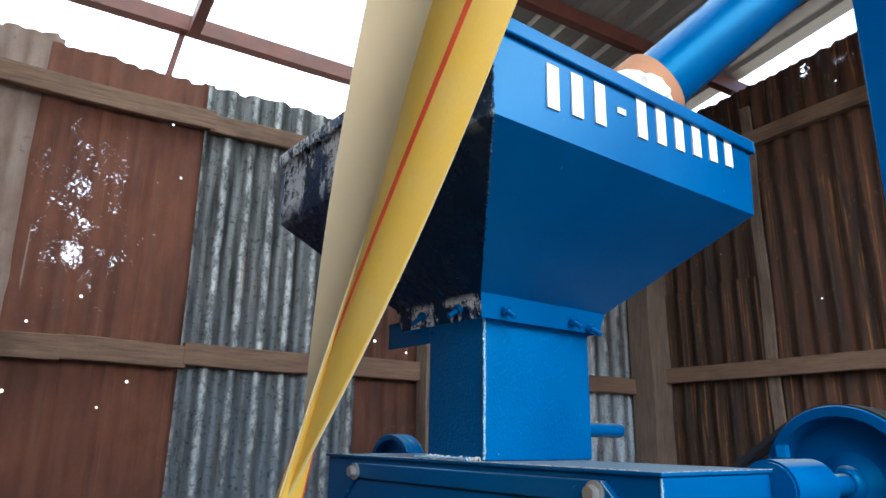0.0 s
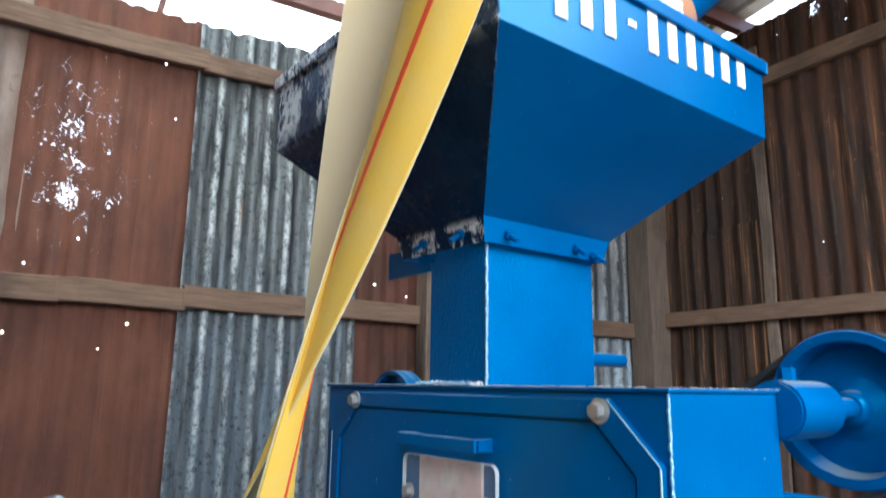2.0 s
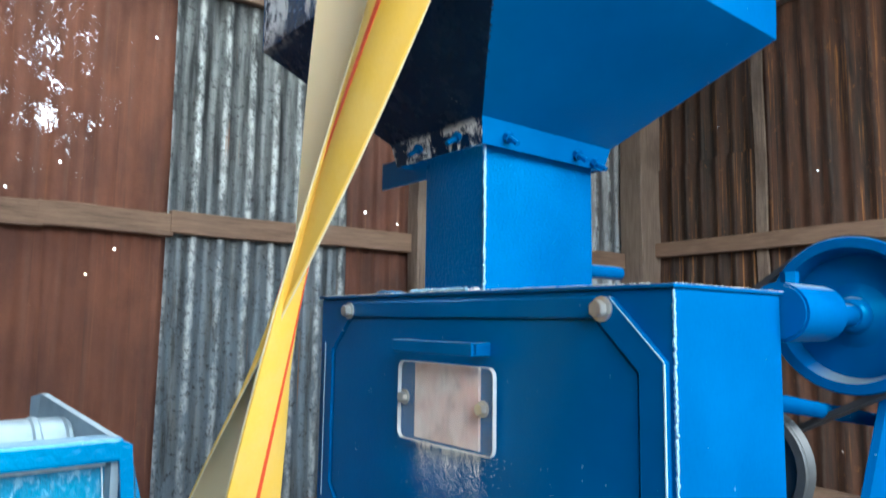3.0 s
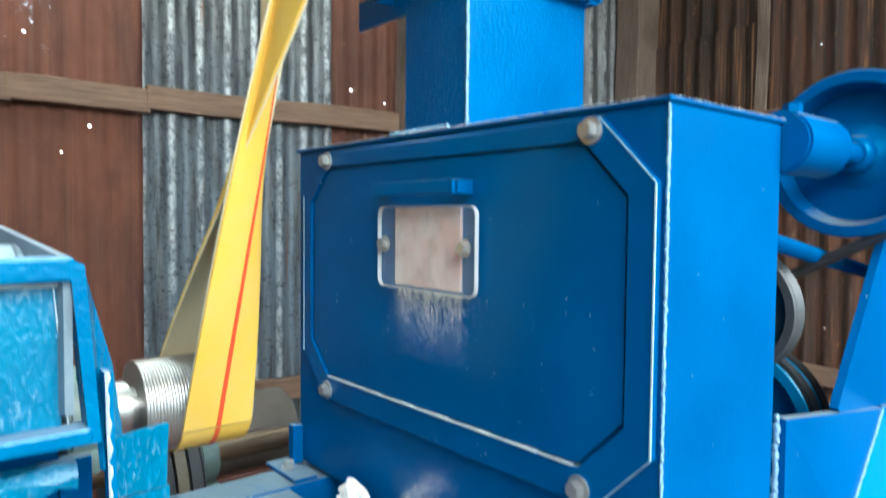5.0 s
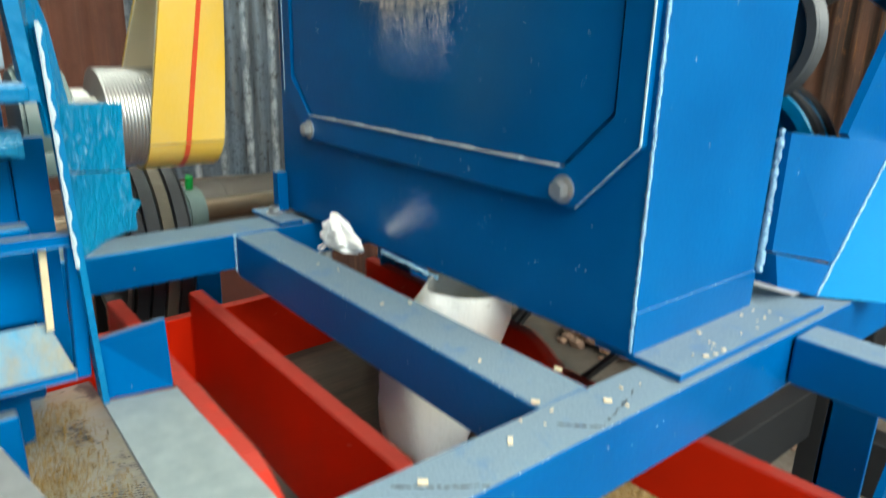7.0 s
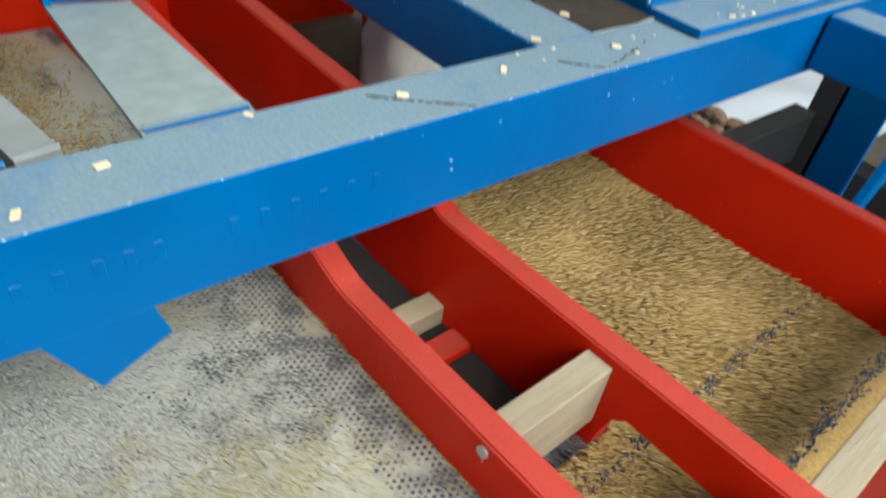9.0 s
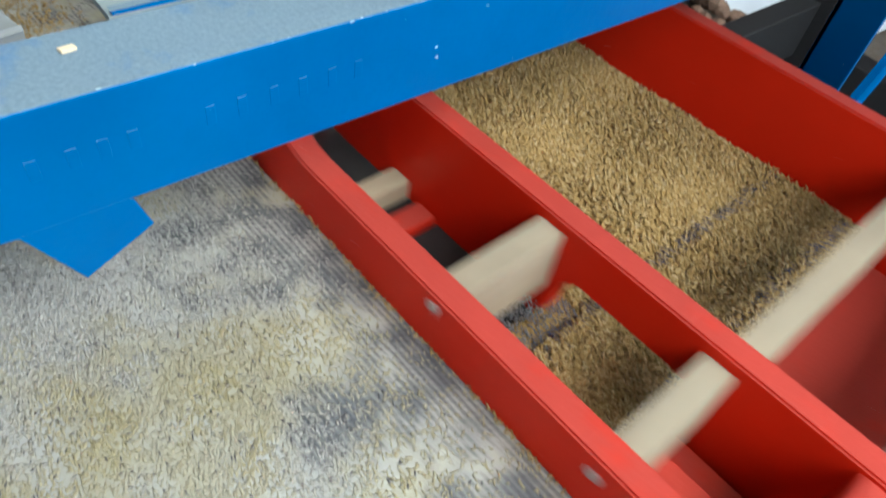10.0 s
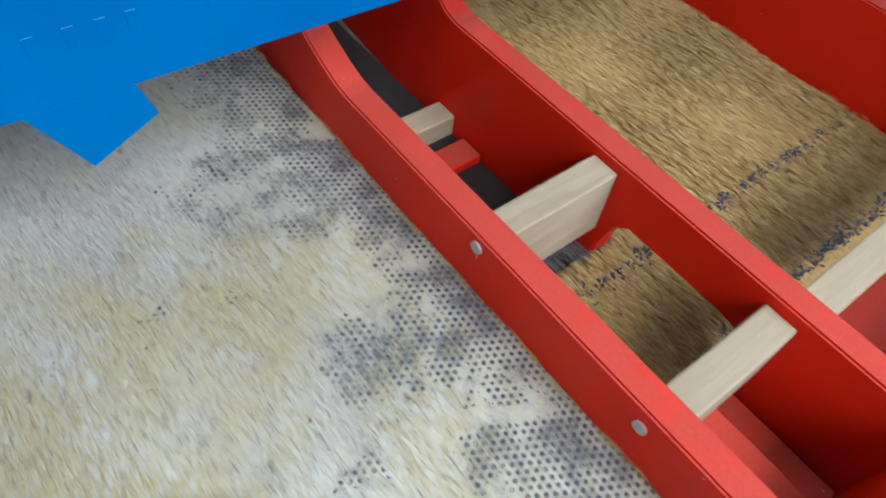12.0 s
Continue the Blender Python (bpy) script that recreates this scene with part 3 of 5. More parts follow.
# out of view: wall added so its opening shapes the daylight
unseen_wall_east = new("unseen_wall_east")
unseen_wall_east.matrix_basis = WEST @ pose(0, 4.05, 0)
tagged(unseen_wall_east, "unseen brown corrugated iron wall with wide doorway, added to shape daylight", "wall", kind="structure")
placed("rusty_sheet", corrugated(4.6, 5.7, 0.0, 3.85, 0.0, 0.0, 81), RUST_PLAIN, WEST @ pose(0, 4.05, 0), unseen_wall_east, True)
placed("rusty_sheet", corrugated(-0.1, 4.6, 3.40, 3.85, 0.0, 0.0, 82), RUST_PLAIN, WEST @ pose(0, 4.05, 0), unseen_wall_east, True)


def roof_sheets(y0, y1, s0, s1):
    """Ribbed roof sheet, ribs running down the slope."""
    bm = bmesh.new()
    s = s0
    pts = []
    while s < s1:
        for ds, h in ((0.0, 0.0), (0.10, 0.0), (0.115, 0.022), (0.145, 0.022), (0.16, 0.0)):
            pts.append((s + ds, h))
        s += 0.16
    low, high = [], []
    for t in (0.0, -0.002):
        a = [bm.verts.new((s, y0, 3.315 + 0.144 * y0 + h + t)) for s, h in pts]
        b = [bm.verts.new((s, y1, 3.315 + 0.144 * y1 + h + t)) for s, h in pts]
        for k in range(len(pts) - 1):
            bm.faces.new((a[k], a[k + 1], b[k + 1], b[k]))
    return bm


ROOF_END = -0.05
roof = placed("ceiling", roof_sheets(-0.32, 5.2, ROOF_END, 1.86), ROOF_METAL, WEST)
tagged(roof, "grey ribbed galvanised roof sheets", "roof", kind="structure")
# real near the west eave; the unseen reach eastward is added for top light
roof_light = placed("ceiling", roof_sheets(-0.32, 3.0, 1.80, 3.85), SKYLIGHT, WEST @ pose(0, 0, 0.006))
tagged(roof_light, "white translucent ribbed roof sheets", "roof", kind="structure")
# unseen opaque remainder, added to limit the light from above
roof_rear = placed("ceiling", join(roof_sheets(2.95, 5.2, 1.80, 3.85), roof_sheets(-0.32, 5.2, 3.82, 5.9)), ROOF_METAL, WEST)
tagged(roof_rear, "grey ribbed galvanised roof sheets", "roof", kind="structure")
for i, (y, w) in enumerate(((-0.15, 0.06), (0.75, 0.05), (1.7, 0.05), (2.7, 0.05), (3.7, 0.06))):
    z = 3.31 + 0.144 * y
    p = placed("purlin", box(-0.4, 6, y - w / 2, y + w / 2, z - 0.085, z - 0.004), RED_DARK, WEST)
    tagged(p, "red-oxide painted steel roof purlin", "beam", "roof purlins", "structure")
for i, s in enumerate((0.4, 2.80, 5.2)):
    bm = bar((s, -0.12, 3.30 - 0.144 * 0.12 - 0.075), (s, 4.0, 3.30 + 0.144 * 4.0 - 0.075), 0.045, 0.07)
    tagged(placed("rafter", bm, RED_DARK, WEST), "red-oxide painted steel rafter under the roof", "beam", "roof rafters", "structure")
strut = placed("eave_strut", bar((3.35, -0.16, 0.0), (2.84, -0.16, 3.21), 0.022, 0.022, 0.002, (1, 0, 0)), RED_DARK, WEST)
tagged(strut, "thin red-brown steel strut under the eave purlin", "strut")

# ---- machine frame ----
frame_ = thing("machine_frame", (-0.37, 0.5, 0.0), "blue painted steel channel frame dusted with bran, standing on the floor", "frame")
part("front_beam", box(-0.392, -0.342, -0.25, 1.25, 0.793, 0.855, 0.0012), BLUE, frame_, "blue channel beam, top greyed by dust and painted light")
part("cross_beam", box(-0.985, -0.394, 0.503, 0.563, 0.792, 0.853, 0.003), BLUE, frame_)
part("side_beam", box(-1.062, -0.985, 0.20, 0.84, 0.803, 0.855, 0.003), BLUE, frame_)
part("rear_beam", box(-1.062, -0.394, 0.80, 0.86, 0.792, 0.853, 0.003), BLUE, frame_)
part("outrigger_beam", box(-0.340, 0.25, 0.815, 0.865, 0.800, 0.852, 0.003), BLUE, frame_)
part("leg", join(box(-0.335, -0.285, 0.930, 0.936, 0.0, 0.80, 0.001), box(-0.335, -0.329, 0.930, 0.978, 0.0, 0.80, 0.001)), BLUE, frame_)
part("leg", join(box(-1.06, -1.01, 0.83, 0.836, 0.0, 0.80, 0.001), box(-1.06, -1.054, 0.80, 0.84, 0.0, 0.80, 0.001)), BLUE, frame_)
part("leg", join(box(-1.06, -1.01, 0.2, 0.206, 0.0, 0.80, 0.001), box(-1.06, -1.054, 0.2, 0.25, 0.0, 0.80, 0.001)), BLUE, frame_)
part("brace", bar((-0.31, 0.98, 0.25), (-0.31, 1.25, 0.79), 0.04, 0.008, 0.001, (1, 0, 0)), BLUE, frame_)
part("gusset_plate", prism([(-0.3450, 0.155, 0.7941), (-0.3450, 0.161, 0.793), (-0.3450, 0.180, 0.754), (-0.3450, 0.217, 0.773), (-0.3450, 0.211, 0.793), (-0.3450, 0.209, 0.7941)], (0.0030, 0, 0)), BLUE, frame_)
part("foot_plate", box(-1.085, -0.985, 0.572, 0.61, 0.856, 0.862, 0.001), BLUE, frame_)
hex_bolt((-1.04, 0.590, 0.862), (0, 0, 1), 0.016, frame_)
weld([(-0.985, 0.503, 0.855), (-0.985, 0.503, 0.80)], 0.003, frame_, 4)
# raised rolling mark on the beam's web, worn past reading
rng = random.Random(5)
for k, y in enumerate((0.158, 0.174, 0.190, 0.203, 0.216, 0.252, 0.268, 0.285, 0.301, 0.318, 0.334)):
    z = 0.826
    part("raised_mark", box(-0.3426, -0.34172, y, y + 0.0048, z - 0.0052, z + 0.0052, 0.0002), BLUE, frame_)



def worn_edge(a, b, r, count, parent, seed, spread, name="worn_flecks", material=None, label="paint rubbed through to light metal"):
    """Flecks of bare, light metal along a rubbed edge."""
    rng = random.Random(seed)
    a, b = Vector(a), Vector(b)
    d = (b - a).normalized()
    bm = bmesh.new()
    for _ in range(count):
        c = a.lerp(b, rng.random()) + Vector([rng.gauss(0, 1) * s_ for s_ in spread])
        k = rng.uniform(0.4, 1.4) * r
        turn = d.to_track_quat("X", "Z").to_matrix().to_4x4()
        bmesh.ops.create_icosphere(bm, subdivisions=1, radius=1.0, matrix=Matrix.Translation(c) @ turn @ Matrix.Diagonal((k * rng.uniform(1.5, 6.0), k, k, 1)))
    part(name, bm, material or EDGE, parent, label, True)["kind"] = "stuff"


worn_edge((-0.3425, -0.2, 0.8543), (-0.3425, 1.2, 0.8543), 0.00028, 170, frame_, 91, (0.0002, 0, 0.0003))
worn_edge((-0.3425, 0.50, 0.7945), (-0.3425, 1.2, 0.7945), 0.00028, 50, frame_, 92, (0.0001, 0, 0.0004))
worn_edge((-0.95, 0.5035, 0.8525), (-0.40, 0.5035, 0.8525), 0.0003, 40, frame_, 93, (0, 0.0002, 0.0003))
# dark scratches through the dust on the beam
worn_edge((-0.380, 0.354, 0.8553), (-0.363, 0.376, 0.8553), 0.0004, 34, frame_, 140, (0.0006, 0.0003, 0.0), "scratch", RUBBER, "dark scratch through the dust")
worn_edge((-0.363, 0.376, 0.8553), (-0.345, 0.403, 0.8553), 0.0004, 34, frame_, 141, (0.0006, 0.0003, 0.0), "scratch", RUBBER, "dark scratch through the dust")
worn_edge((-0.366, 0.496, 0.8553), (-0.345, 0.519, 0.8553), 0.0004, 34, frame_, 142, (0.0006, 0.0003, 0.0), "scratch", RUBBER, "dark scratch through the dust")
worn_edge((-0.345, 0.519, 0.8553), (-0.366, 0.588, 0.8553), 0.0004, 34, frame_, 143, (0.0006, 0.0003, 0.0), "scratch", RUBBER, "dark scratch through the dust")
# runs and dabs of thick paint on the web
worn_edge((-0.3419, 0.32, 0.832), (-0.3419, 0.75, 0.826), 0.0003, 12, frame_, 94, (0, 0, 0.012))

# ---- milling box ----
mill = thing("milling_box", (-0.73, 0.73, 0.86), "dark blue enamelled steel milling box with a bolted inspection door", "machine")
part("housing", box(-1.065, -0.398, 0.622, 0.832, 0.862, 1.360, 0.003), BLUE, mill)
part("top_plate", box(-1.069, -0.395, 0.618, 0.836, 1.360, 1.364, 0.001), BLUE, mill, "blue top plate with a dusty edge")
part("base_plate", box(-0.44, -0.349, 0.626, 0.90, 0.856, 0.863, 0.001), BLUE, mill, "blue base plate strewn with husk")
part("corner_lip", box(-1.062, -1.045, 0.600, 0.618, 0.862, 0.925, 0.002), BLUE, mill)


def octagon(x0, x1, z0, z1, c, y, d):
    p = [(x0 + c, y, z0), (x1 - c, y, z0), (x1, y, z0 + c), (x1, y, z1 - c), (x1 - c, y, z1), (x0 + c, y, z1), (x0, y, z1 - c), (x0, y, z0 + c)]
    return prism(p, (0, d, 0))


def octagon_ring(outer, inner, y, d):
    bm = bmesh.new()

    def ring(x0, x1, z0, z1, c, yy):
        return [bm.verts.new(p) for p in ((x0 + c, yy, z0), (x1 - c, yy, z0), (x1, yy, z0 + c), (x1, yy, z1 - c), (x1 - c, yy, z1), (x0 + c, yy, z1), (x0, yy, z1 - c), (x0, yy, z0 + c))]
    a, b, c, e = ring(*outer, y), ring(*inner, y), ring(*outer, y + d), ring(*inner, y + d)
    for k in range(8):
        j = (k + 1) % 8
        bm.faces.new((a[k], a[j], b[j], b[k]))
        bm.faces.new((c[k], e[k], e[j], c[j]))
        bm.faces.new((a[k], c[k], c[j], a[j]))
        bm.faces.new((b[k], b[j], e[j], e[k]))
    return bm


def corner_points(x0, x1, z0, z1, r, y):
    out = []
    for cx, cz, a0 in ((x1 - r, z0 + r, -90), (x1 - r, z1 - r, 0), (x0 + r, z1 - r, 90), (x0 + r, z0 + r, 180)):
        for k in range(5):
            a = radians(a0 + 22.5 * k)
            out.append((cx + r * math.cos(a), y, cz + r * math.sin(a)))
    return out


def rounded(x0, x1, z0, z1, r, y, d):
    """An upright plate with rounded corners."""
    return prism(corner_points(x0, x1, z0, z1, r, y), (0, d, 0))


def rounded_ring(x0, x1, z0, z1, r, w, y, d):
    bm = bmesh.new()
    loops = [[bm.verts.new(p) for p in corner_points(x0 + e, x1 - e, z0 + e, z1 - e, r - e, yy)] for e, yy in ((0, y), (w, y), (w, y + d), (0, y + d))]
    n = len(loops[0])
    for a, b in zip(loops, loops[1:] + loops[:1]):
        for k in range(n):
            bm.faces.new((a[k], a[(k + 1) % n], b[(k + 1) % n], b[k]))
    return bm


door = part("inspection_door", octagon(-1.004, -0.4345, 1.023, 1.3275, 0.05, 0.6145, 0.0075), BLUE, mill, "dark blue eight-sided door plate")
part("door_flange", bevelled(octagon_ring((-1.03, -0.4035, 0.985, 1.3525, 0.062), (-1.008, -0.4315, 1.0195, 1.3305, 0.051), 0.6115, 0.0105), 0.001, 1), BLUE, mill)
# pale bars draw the highlight on the glossy flange edges
for a, b, w, up in (((-0.4030, 0.6112, 1.049), (-0.4030, 0.6112, 1.289), 0.0016, (1, 0, 0)), ((-0.4032, 0.6112, 1.0475), (-0.4645, 0.6112, 0.9855), 0.0009, (0, 1, 0)),
                    ((-1.0303, 0.6112, 1.049), (-1.0303, 0.6112, 1.289), 0.0010, (1, 0, 0)), ((-0.4032, 0.6112, 1.2905), (-0.4645, 0.6112, 1.352), 0.0009, (0, 1, 0))):
    part("bright_edge", bar(a, b, w, w, 0, up), EDGE, mill, "painted highlight along the flange edge")
for x, z in ((-0.958, 1.340), (-0.473, 1.340), (-0.957, 1.0), (-0.480, 1.0)):
    hex_bolt((x, 0.6115, z), (0, -1, 0), 0.0165, mill)
part("door_ledge_dust", join(*[box(-0.957 + k * 0.0235, -0.935 + k * 0.0235, 0.6100 - 0.0006 * (k % 3), 0.6145, 1.0195, 1.0203 + 0.0007 * (k * 7 % 3), 0.0004) for k in range(20)]), DUST_PALE, mill, "grey line of flour on the ledge")["kind"] = "stuff"
handle = part("door_handle", join(box(-0.800, -0.640, 0.584, 0.592, 1.285, 1.301, 0.001), box(-0.800, -0.792, 0.588, 0.615, 1.285, 1.301, 0.001),
                                  box(-0.648, -0.640, 0.588, 0.615, 1.285, 1.301, 0.001)), BLUE, door)
win = part("window_pane", rounded(-0.813, -0.625, 1.170, 1.271, 0.010, 0.6045, 0.0050), ACRYLIC, door, "clear acrylic window dusted with flour")
win.visible_shadow = False
part("window_opening", box(-0.783, -0.656, 0.6100, 0.6140, 1.173, 1.270, 0.0), FLOUR_WINDOW, door, "pinkish bran pressed behind the window")
part("window_rim", rounded_ring(-0.8142, -0.6238, 1.1688, 1.2722, 0.011, 0.0011, 0.6040, 0.0055), RIM, door, "bright cut edge of the pane")
for x in (-0.797, -0.641):
    part("window_bolt", join(tube((x, 0.6045, 1.224), (x, 0.6025, 1.224), 0.010, seg=20), tube((x, 0.6035, 1.224), (x, 0.5955, 1.224), 0.0072, seg=6)), STEEL, door, "zinc-plated window bolt")
weld([(-0.3985, 0.6225, 1.358), (-0.3985, 0.6225, 0.866)], 0.0021, mill, 7)
weld([(-0.81, 0.620, 1.3665), (-0.69, 0.620, 1.3665)], 0.0026, mill, 8)
weld([(-0.785, 0.618, 0.861), (-0.665, 0.618, 0.858)], 0.0028, mill, 9)
weld([(-0.396, 0.836, 1.05), (-0.396, 0.836, 0.90)], 0.0042, mill, 10)

part("folded_lip", box(-0.3982, -0.3968, 0.6245, 0.8315, 0.863, 0.903, 0.0006), BLUE, mill, "folded lip along the foot of the box")
worn_edge((-0.3968, 0.640, 0.903), (-0.3968, 0.828, 0.903), 0.0003, 16, mill, 95, (0, 0, 0.0004))
worn_edge((-1.06, 0.6185, 1.3645), (-0.42, 0.6185, 1.3645), 0.0004, 620, mill, 96, (0, 0.0006, 0.0002), "edge_dust", FLOUR, "whitish flour along the top edge")
worn_edge((-0.3945, 0.62, 1.3642), (-0.3945, 0.834, 1.3642), 0.0003, 120, mill, 97, (0.0004, 0, 0.0002), "edge_dust", FLOUR, "whitish flour along the top edge")
# stray splashes of flour on the door and the housing
for k, (x, z) in enumerate(((-0.90, 1.23), (-0.93, 1.14), (-0.50, 1.18), (-0.55, 1.15), (-0.47, 1.10), (-0.60, 0.95), (-0.70, 1.00), (-0.62, 1.005), (-0.85, 0.985), (-0.52, 0.92), (-0.46, 0.93))):
    y = 0.6143 if z > 1.03 and -0.99 < x < -0.44 else 0.6113 if z > 0.99 else 0.6217
    worn_edge((x, y, z), (x + 0.002, y, z - 0.012), 0.00026, 4, mill, 120 + k, (0.005, 0, 0.004), "flour_splash", FLOUR, "small dry splash of flour")

# a glossy reflection on the housing above the outlet, painted as a fan of specks
fan = bmesh.new()
rng = random.Random(23)
for k in range(3600):
    q = rng.random()
    x, z = -0.775 + 0.075 * q + rng.gauss(0, 0.006 + 0.010 * q), 0.890 + 0.050 * q + rng.gauss(0, 0.004 + 0.006 * q)
    r = 0.00026 * rng.uniform(0.4, 1.4)
    a = [fan.verts.new((x + dx * r, 0.6219 + dy * r, z + dz * r)) for dx, dy, dz in ((1, 0, 0), (-1, 0, 0.4), (0, 0, 1.2), (0, -0.9, 0))]
    for f in ((0, 1, 3), (1, 2, 3), (2, 0, 3)):
        fan.faces.new([a[i] for i in f])
part("reflection_swipe", fan, FLOUR, mill, "glossy reflection on the housing, painted in pale specks")["kind"] = "stuff"

# flour blown out under the window
bm = bmesh.new()
rng = random.Random(11)
drips = [(rng.uniform(-0.779, -0.660), rng.uniform(0.35, 1.0)) for _ in range(26)]
for k in range(11000):
    q = rng.random() ** 2.2
    cx, reach = drips[rng.randrange(26)] if k % 3 else (-0.72 + rng.gauss(0, 0.036), 1.0)
    x = cx + rng.gauss(0, 0.0016 + 0.010 * q)
    z = 1.1675 - 0.085 * q * reach
    r = 0.00042 * rng.uniform(0.4, 1.5) * (1.25 - 0.8 * q)
    a = [bm.verts.new((x + dx * r, 0.6142 + dy * r, z + dz * r)) for dx, dy, dz in ((1, 0, 0), (-1, 0, 0.4), (0, 0, 1.2), (0, -0.9, 0))]
    for f in ((0, 1, 3), (1, 2, 3), (2, 0, 3)):
        bm.faces.new([a[i] for i in f])
dust = part("flour_spray", bm, FLOUR, mill, "flour sprayed on the door")
dust["kind"] = "stuff"



def lump_row(a, b, r, seed):
    """A crumbly ridge from a to b."""
    rng = random.Random(seed)
    a, b = Vector(a), Vector(b)
    bm = bmesh.new()
    for k in range(46):
        c = a.lerp(b, rng.random()) + Vector((0, rng.uniform(-1, 0.4) * r, rng.uniform(-0.2, 0.9) * r))
        bmesh.ops.create_icosphere(bm, subdivisions=1, radius=r * rng.uniform(0.35, 0.95), matrix=Matrix.Translation(c))
    return bm


# feed neck
neck = thing("feed_neck", (-0.75, 0.75, 1.364), "square blue hammered-enamel feed neck welded on the milling box", "machine part")
part("neck_wall", box(-0.812, -0.686, 0.645, 0.862, 1.3645, 1.560, 0.002), BLUE_ROUGH, neck)
weld([(-0.686, 0.645, 1.558), (-0.686, 0.645, 1.366)], 0.0026, neck, 12)
part("base_dust", lump_row((-0.808, 0.6435, 1.3655), (-0.690, 0.6435, 1.3655), 0.0035, 44), FLOUR, neck, "grey flour caked along the foot", True)
part("side_bar", join(box(-0.95, -0.812, 0.660, 0.664, 1.535, 1.578, 0.001), box(-0.95, -0.812, 0.660, 0.70, 1.574, 1.578, 0.001)), BLUE, neck)
part("stub_pipe", tube((-0.74, 0.862, 1.409), (-0.74, 1.000, 1.409), 0.0115, edge=0.002), BLUE, neck, smooth=True)

# hopper
hopper = thing("hopper", (-0.73, 0.73, 1.556), "large blue sheet-steel feed hopper, one side scraped and shade-darkened", "hopper")


def funnel(z_low, z_high, low, high, t=0.002):
    """Four sloping sides between two rectangles, as a list of bmeshes."""
    def ring(r, z):
        x0, x1, y0, y1 = r
        return [Vector((x0, y0, z)), Vector((x1, y0, z)), Vector((x1, y1, z)), Vector((x0, y1, z))]
    a, b = ring(low, z_low), ring(high, z_high)
    out = []
    for k in range(4):
        j = (k + 1) % 4
        n = (a[j] - a[k]).cross(b[k] - a[k]).normalized()
        out.append(prism([a[k], a[j], b[j], b[k]], -n * t))
    return out


LOW, HIGH = (-0.868, -0.664, 0.620, 0.880), (-0.985, -0.465, 0.463, 0.995)
for k, bm in enumerate(funnel(1.586, 1.726, LOW, HIGH)):
    part("sloping_side", bm, SCRAPED if k == 0 else BLUE, hopper, "worn side, its shade painted nearly black" if k == 0 else "")
for k, bm in enumerate(funnel(1.726, 1.838, HIGH, (-0.983, -0.463, 0.461, 0.997))):
    part("upright_side", bm, SCRAPED if k == 0 else BLUE, hopper, "shade-darkened side scraped to bare metal" if k == 0 else "")
for k, bm in enumerate(funnel(1.553, 1.587, (-0.862, -0.672, 0.628, 0.872), LOW)):
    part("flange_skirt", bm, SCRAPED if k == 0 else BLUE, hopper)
part("rim", box(-0.990, -0.456, 0.454, 0.460, 1.826, 1.846, 0.002), SCRAPED, hopper, "chipped rim strip with painted shade")
part("rim", join(box(-0.990, -0.456, 0.998, 1.004, 1.826, 1.846, 0.002),
                 box(-0.462, -0.456, 0.460, 0.998, 1.826, 1.846, 0.002), box(-0.990, -0.984, 0.460, 0.998, 1.826, 1.846, 0.002)), BLUE, hopper)
for a, d in (((-0.668, 0.668, 1.568), (1, 0, -0.7)), ((-0.668, 0.806, 1.568), (1, 0, -0.7)), ((-0.668, 0.845, 1.562), (1, 0.2, -0.7)),
             ((-0.715, 0.624, 1.570), (0, -1, -0.7)), ((-0.80, 0.624, 1.570), (0, -1, -0.7))):
    a, d = Vector(a), Vector(d).normalized()
    part("flange_bolt", join(tube(a, a + d * 0.007, 0.0075, seg=6), tube(a, a + d * 0.024, 0.0038, seg=10)), BLUE, hopper)
weld([(-0.664, 0.620, 1.59), (-0.466, 0.464, 1.726), (-0.464, 0.462, 1.83)], 0.0024, hopper, 14, SCRAPED)
# painted number: plain white bars
for k in range(10):
    q = (k + 0.5) / 10
    y = 0.534 + 0.42 * q
    z = 1.785 + 0.032 * q
    h, w = (0.028, 0.0098) if k != 3 else (0.004, 0.008)
    bm = box(-0.4645, -0.4618, y - w, y + w, z - h, z + h, 0.0)
    part("white_bar", bm, WHITE, hopper)

# blue delivery pipe over the hopper, with its cardboard collar and cloth
pipe = thing("delivery_pipe", (-0.50, 0.90, 1.93), "thick glossy blue delivery pipe slanting down to the hopper", "pipe")
PIPE_A, PIPE_B = Vector((-0.545, 0.845, 1.905)), Vector((0.10, 1.60, 2.78))
part("pipe", tube(PIPE_A, PIPE_B, 0.050, edge=0.002), BLUE, pipe, smooth=True)
collar = thing("cardboard_collar", tuple(PIPE_A), "torn brown cardboard collar round the pipe's mouth", "cardboard")
pd = (PIPE_B - PIPE_A).normalized()
part("ring", lathe(PIPE_A - pd * 0.022, pd, [(0.054, 0.0), (0.062, 0.0), (0.060, 0.05), (0.053, 0.05), (0.054, 0.0)], 40), CARD, collar, smooth=True)
part("torn_flap", prism([PIPE_A + Vector((0.045, 0.045, -0.02)), PIPE_A + Vector((0.075, 0.055, -0.055)), PIPE_A + Vector((0.055, 0.085, -0.045))], (0, 0, 0.003)), CARD, collar)


def lump(at, sx, sy, sz, seed, amp=0.35):
    bm = bmesh.new()
    bmesh.ops.create_icosphere(bm, subdivisions=3, radius=1.0)
    for v in bm.verts:
        k = 1 + amp * noise.noise(v.co * 1.9 + Vector((seed, 0, 0))) + 0.15 * noise.noise(v.co * 5 + Vector((0, seed, 0)))
        v.co = Vector((at[0] + v.co.x * sx * k, at[1] + v.co.y * sy * k, at[2] + v.co.z * sz * k))
    return bm


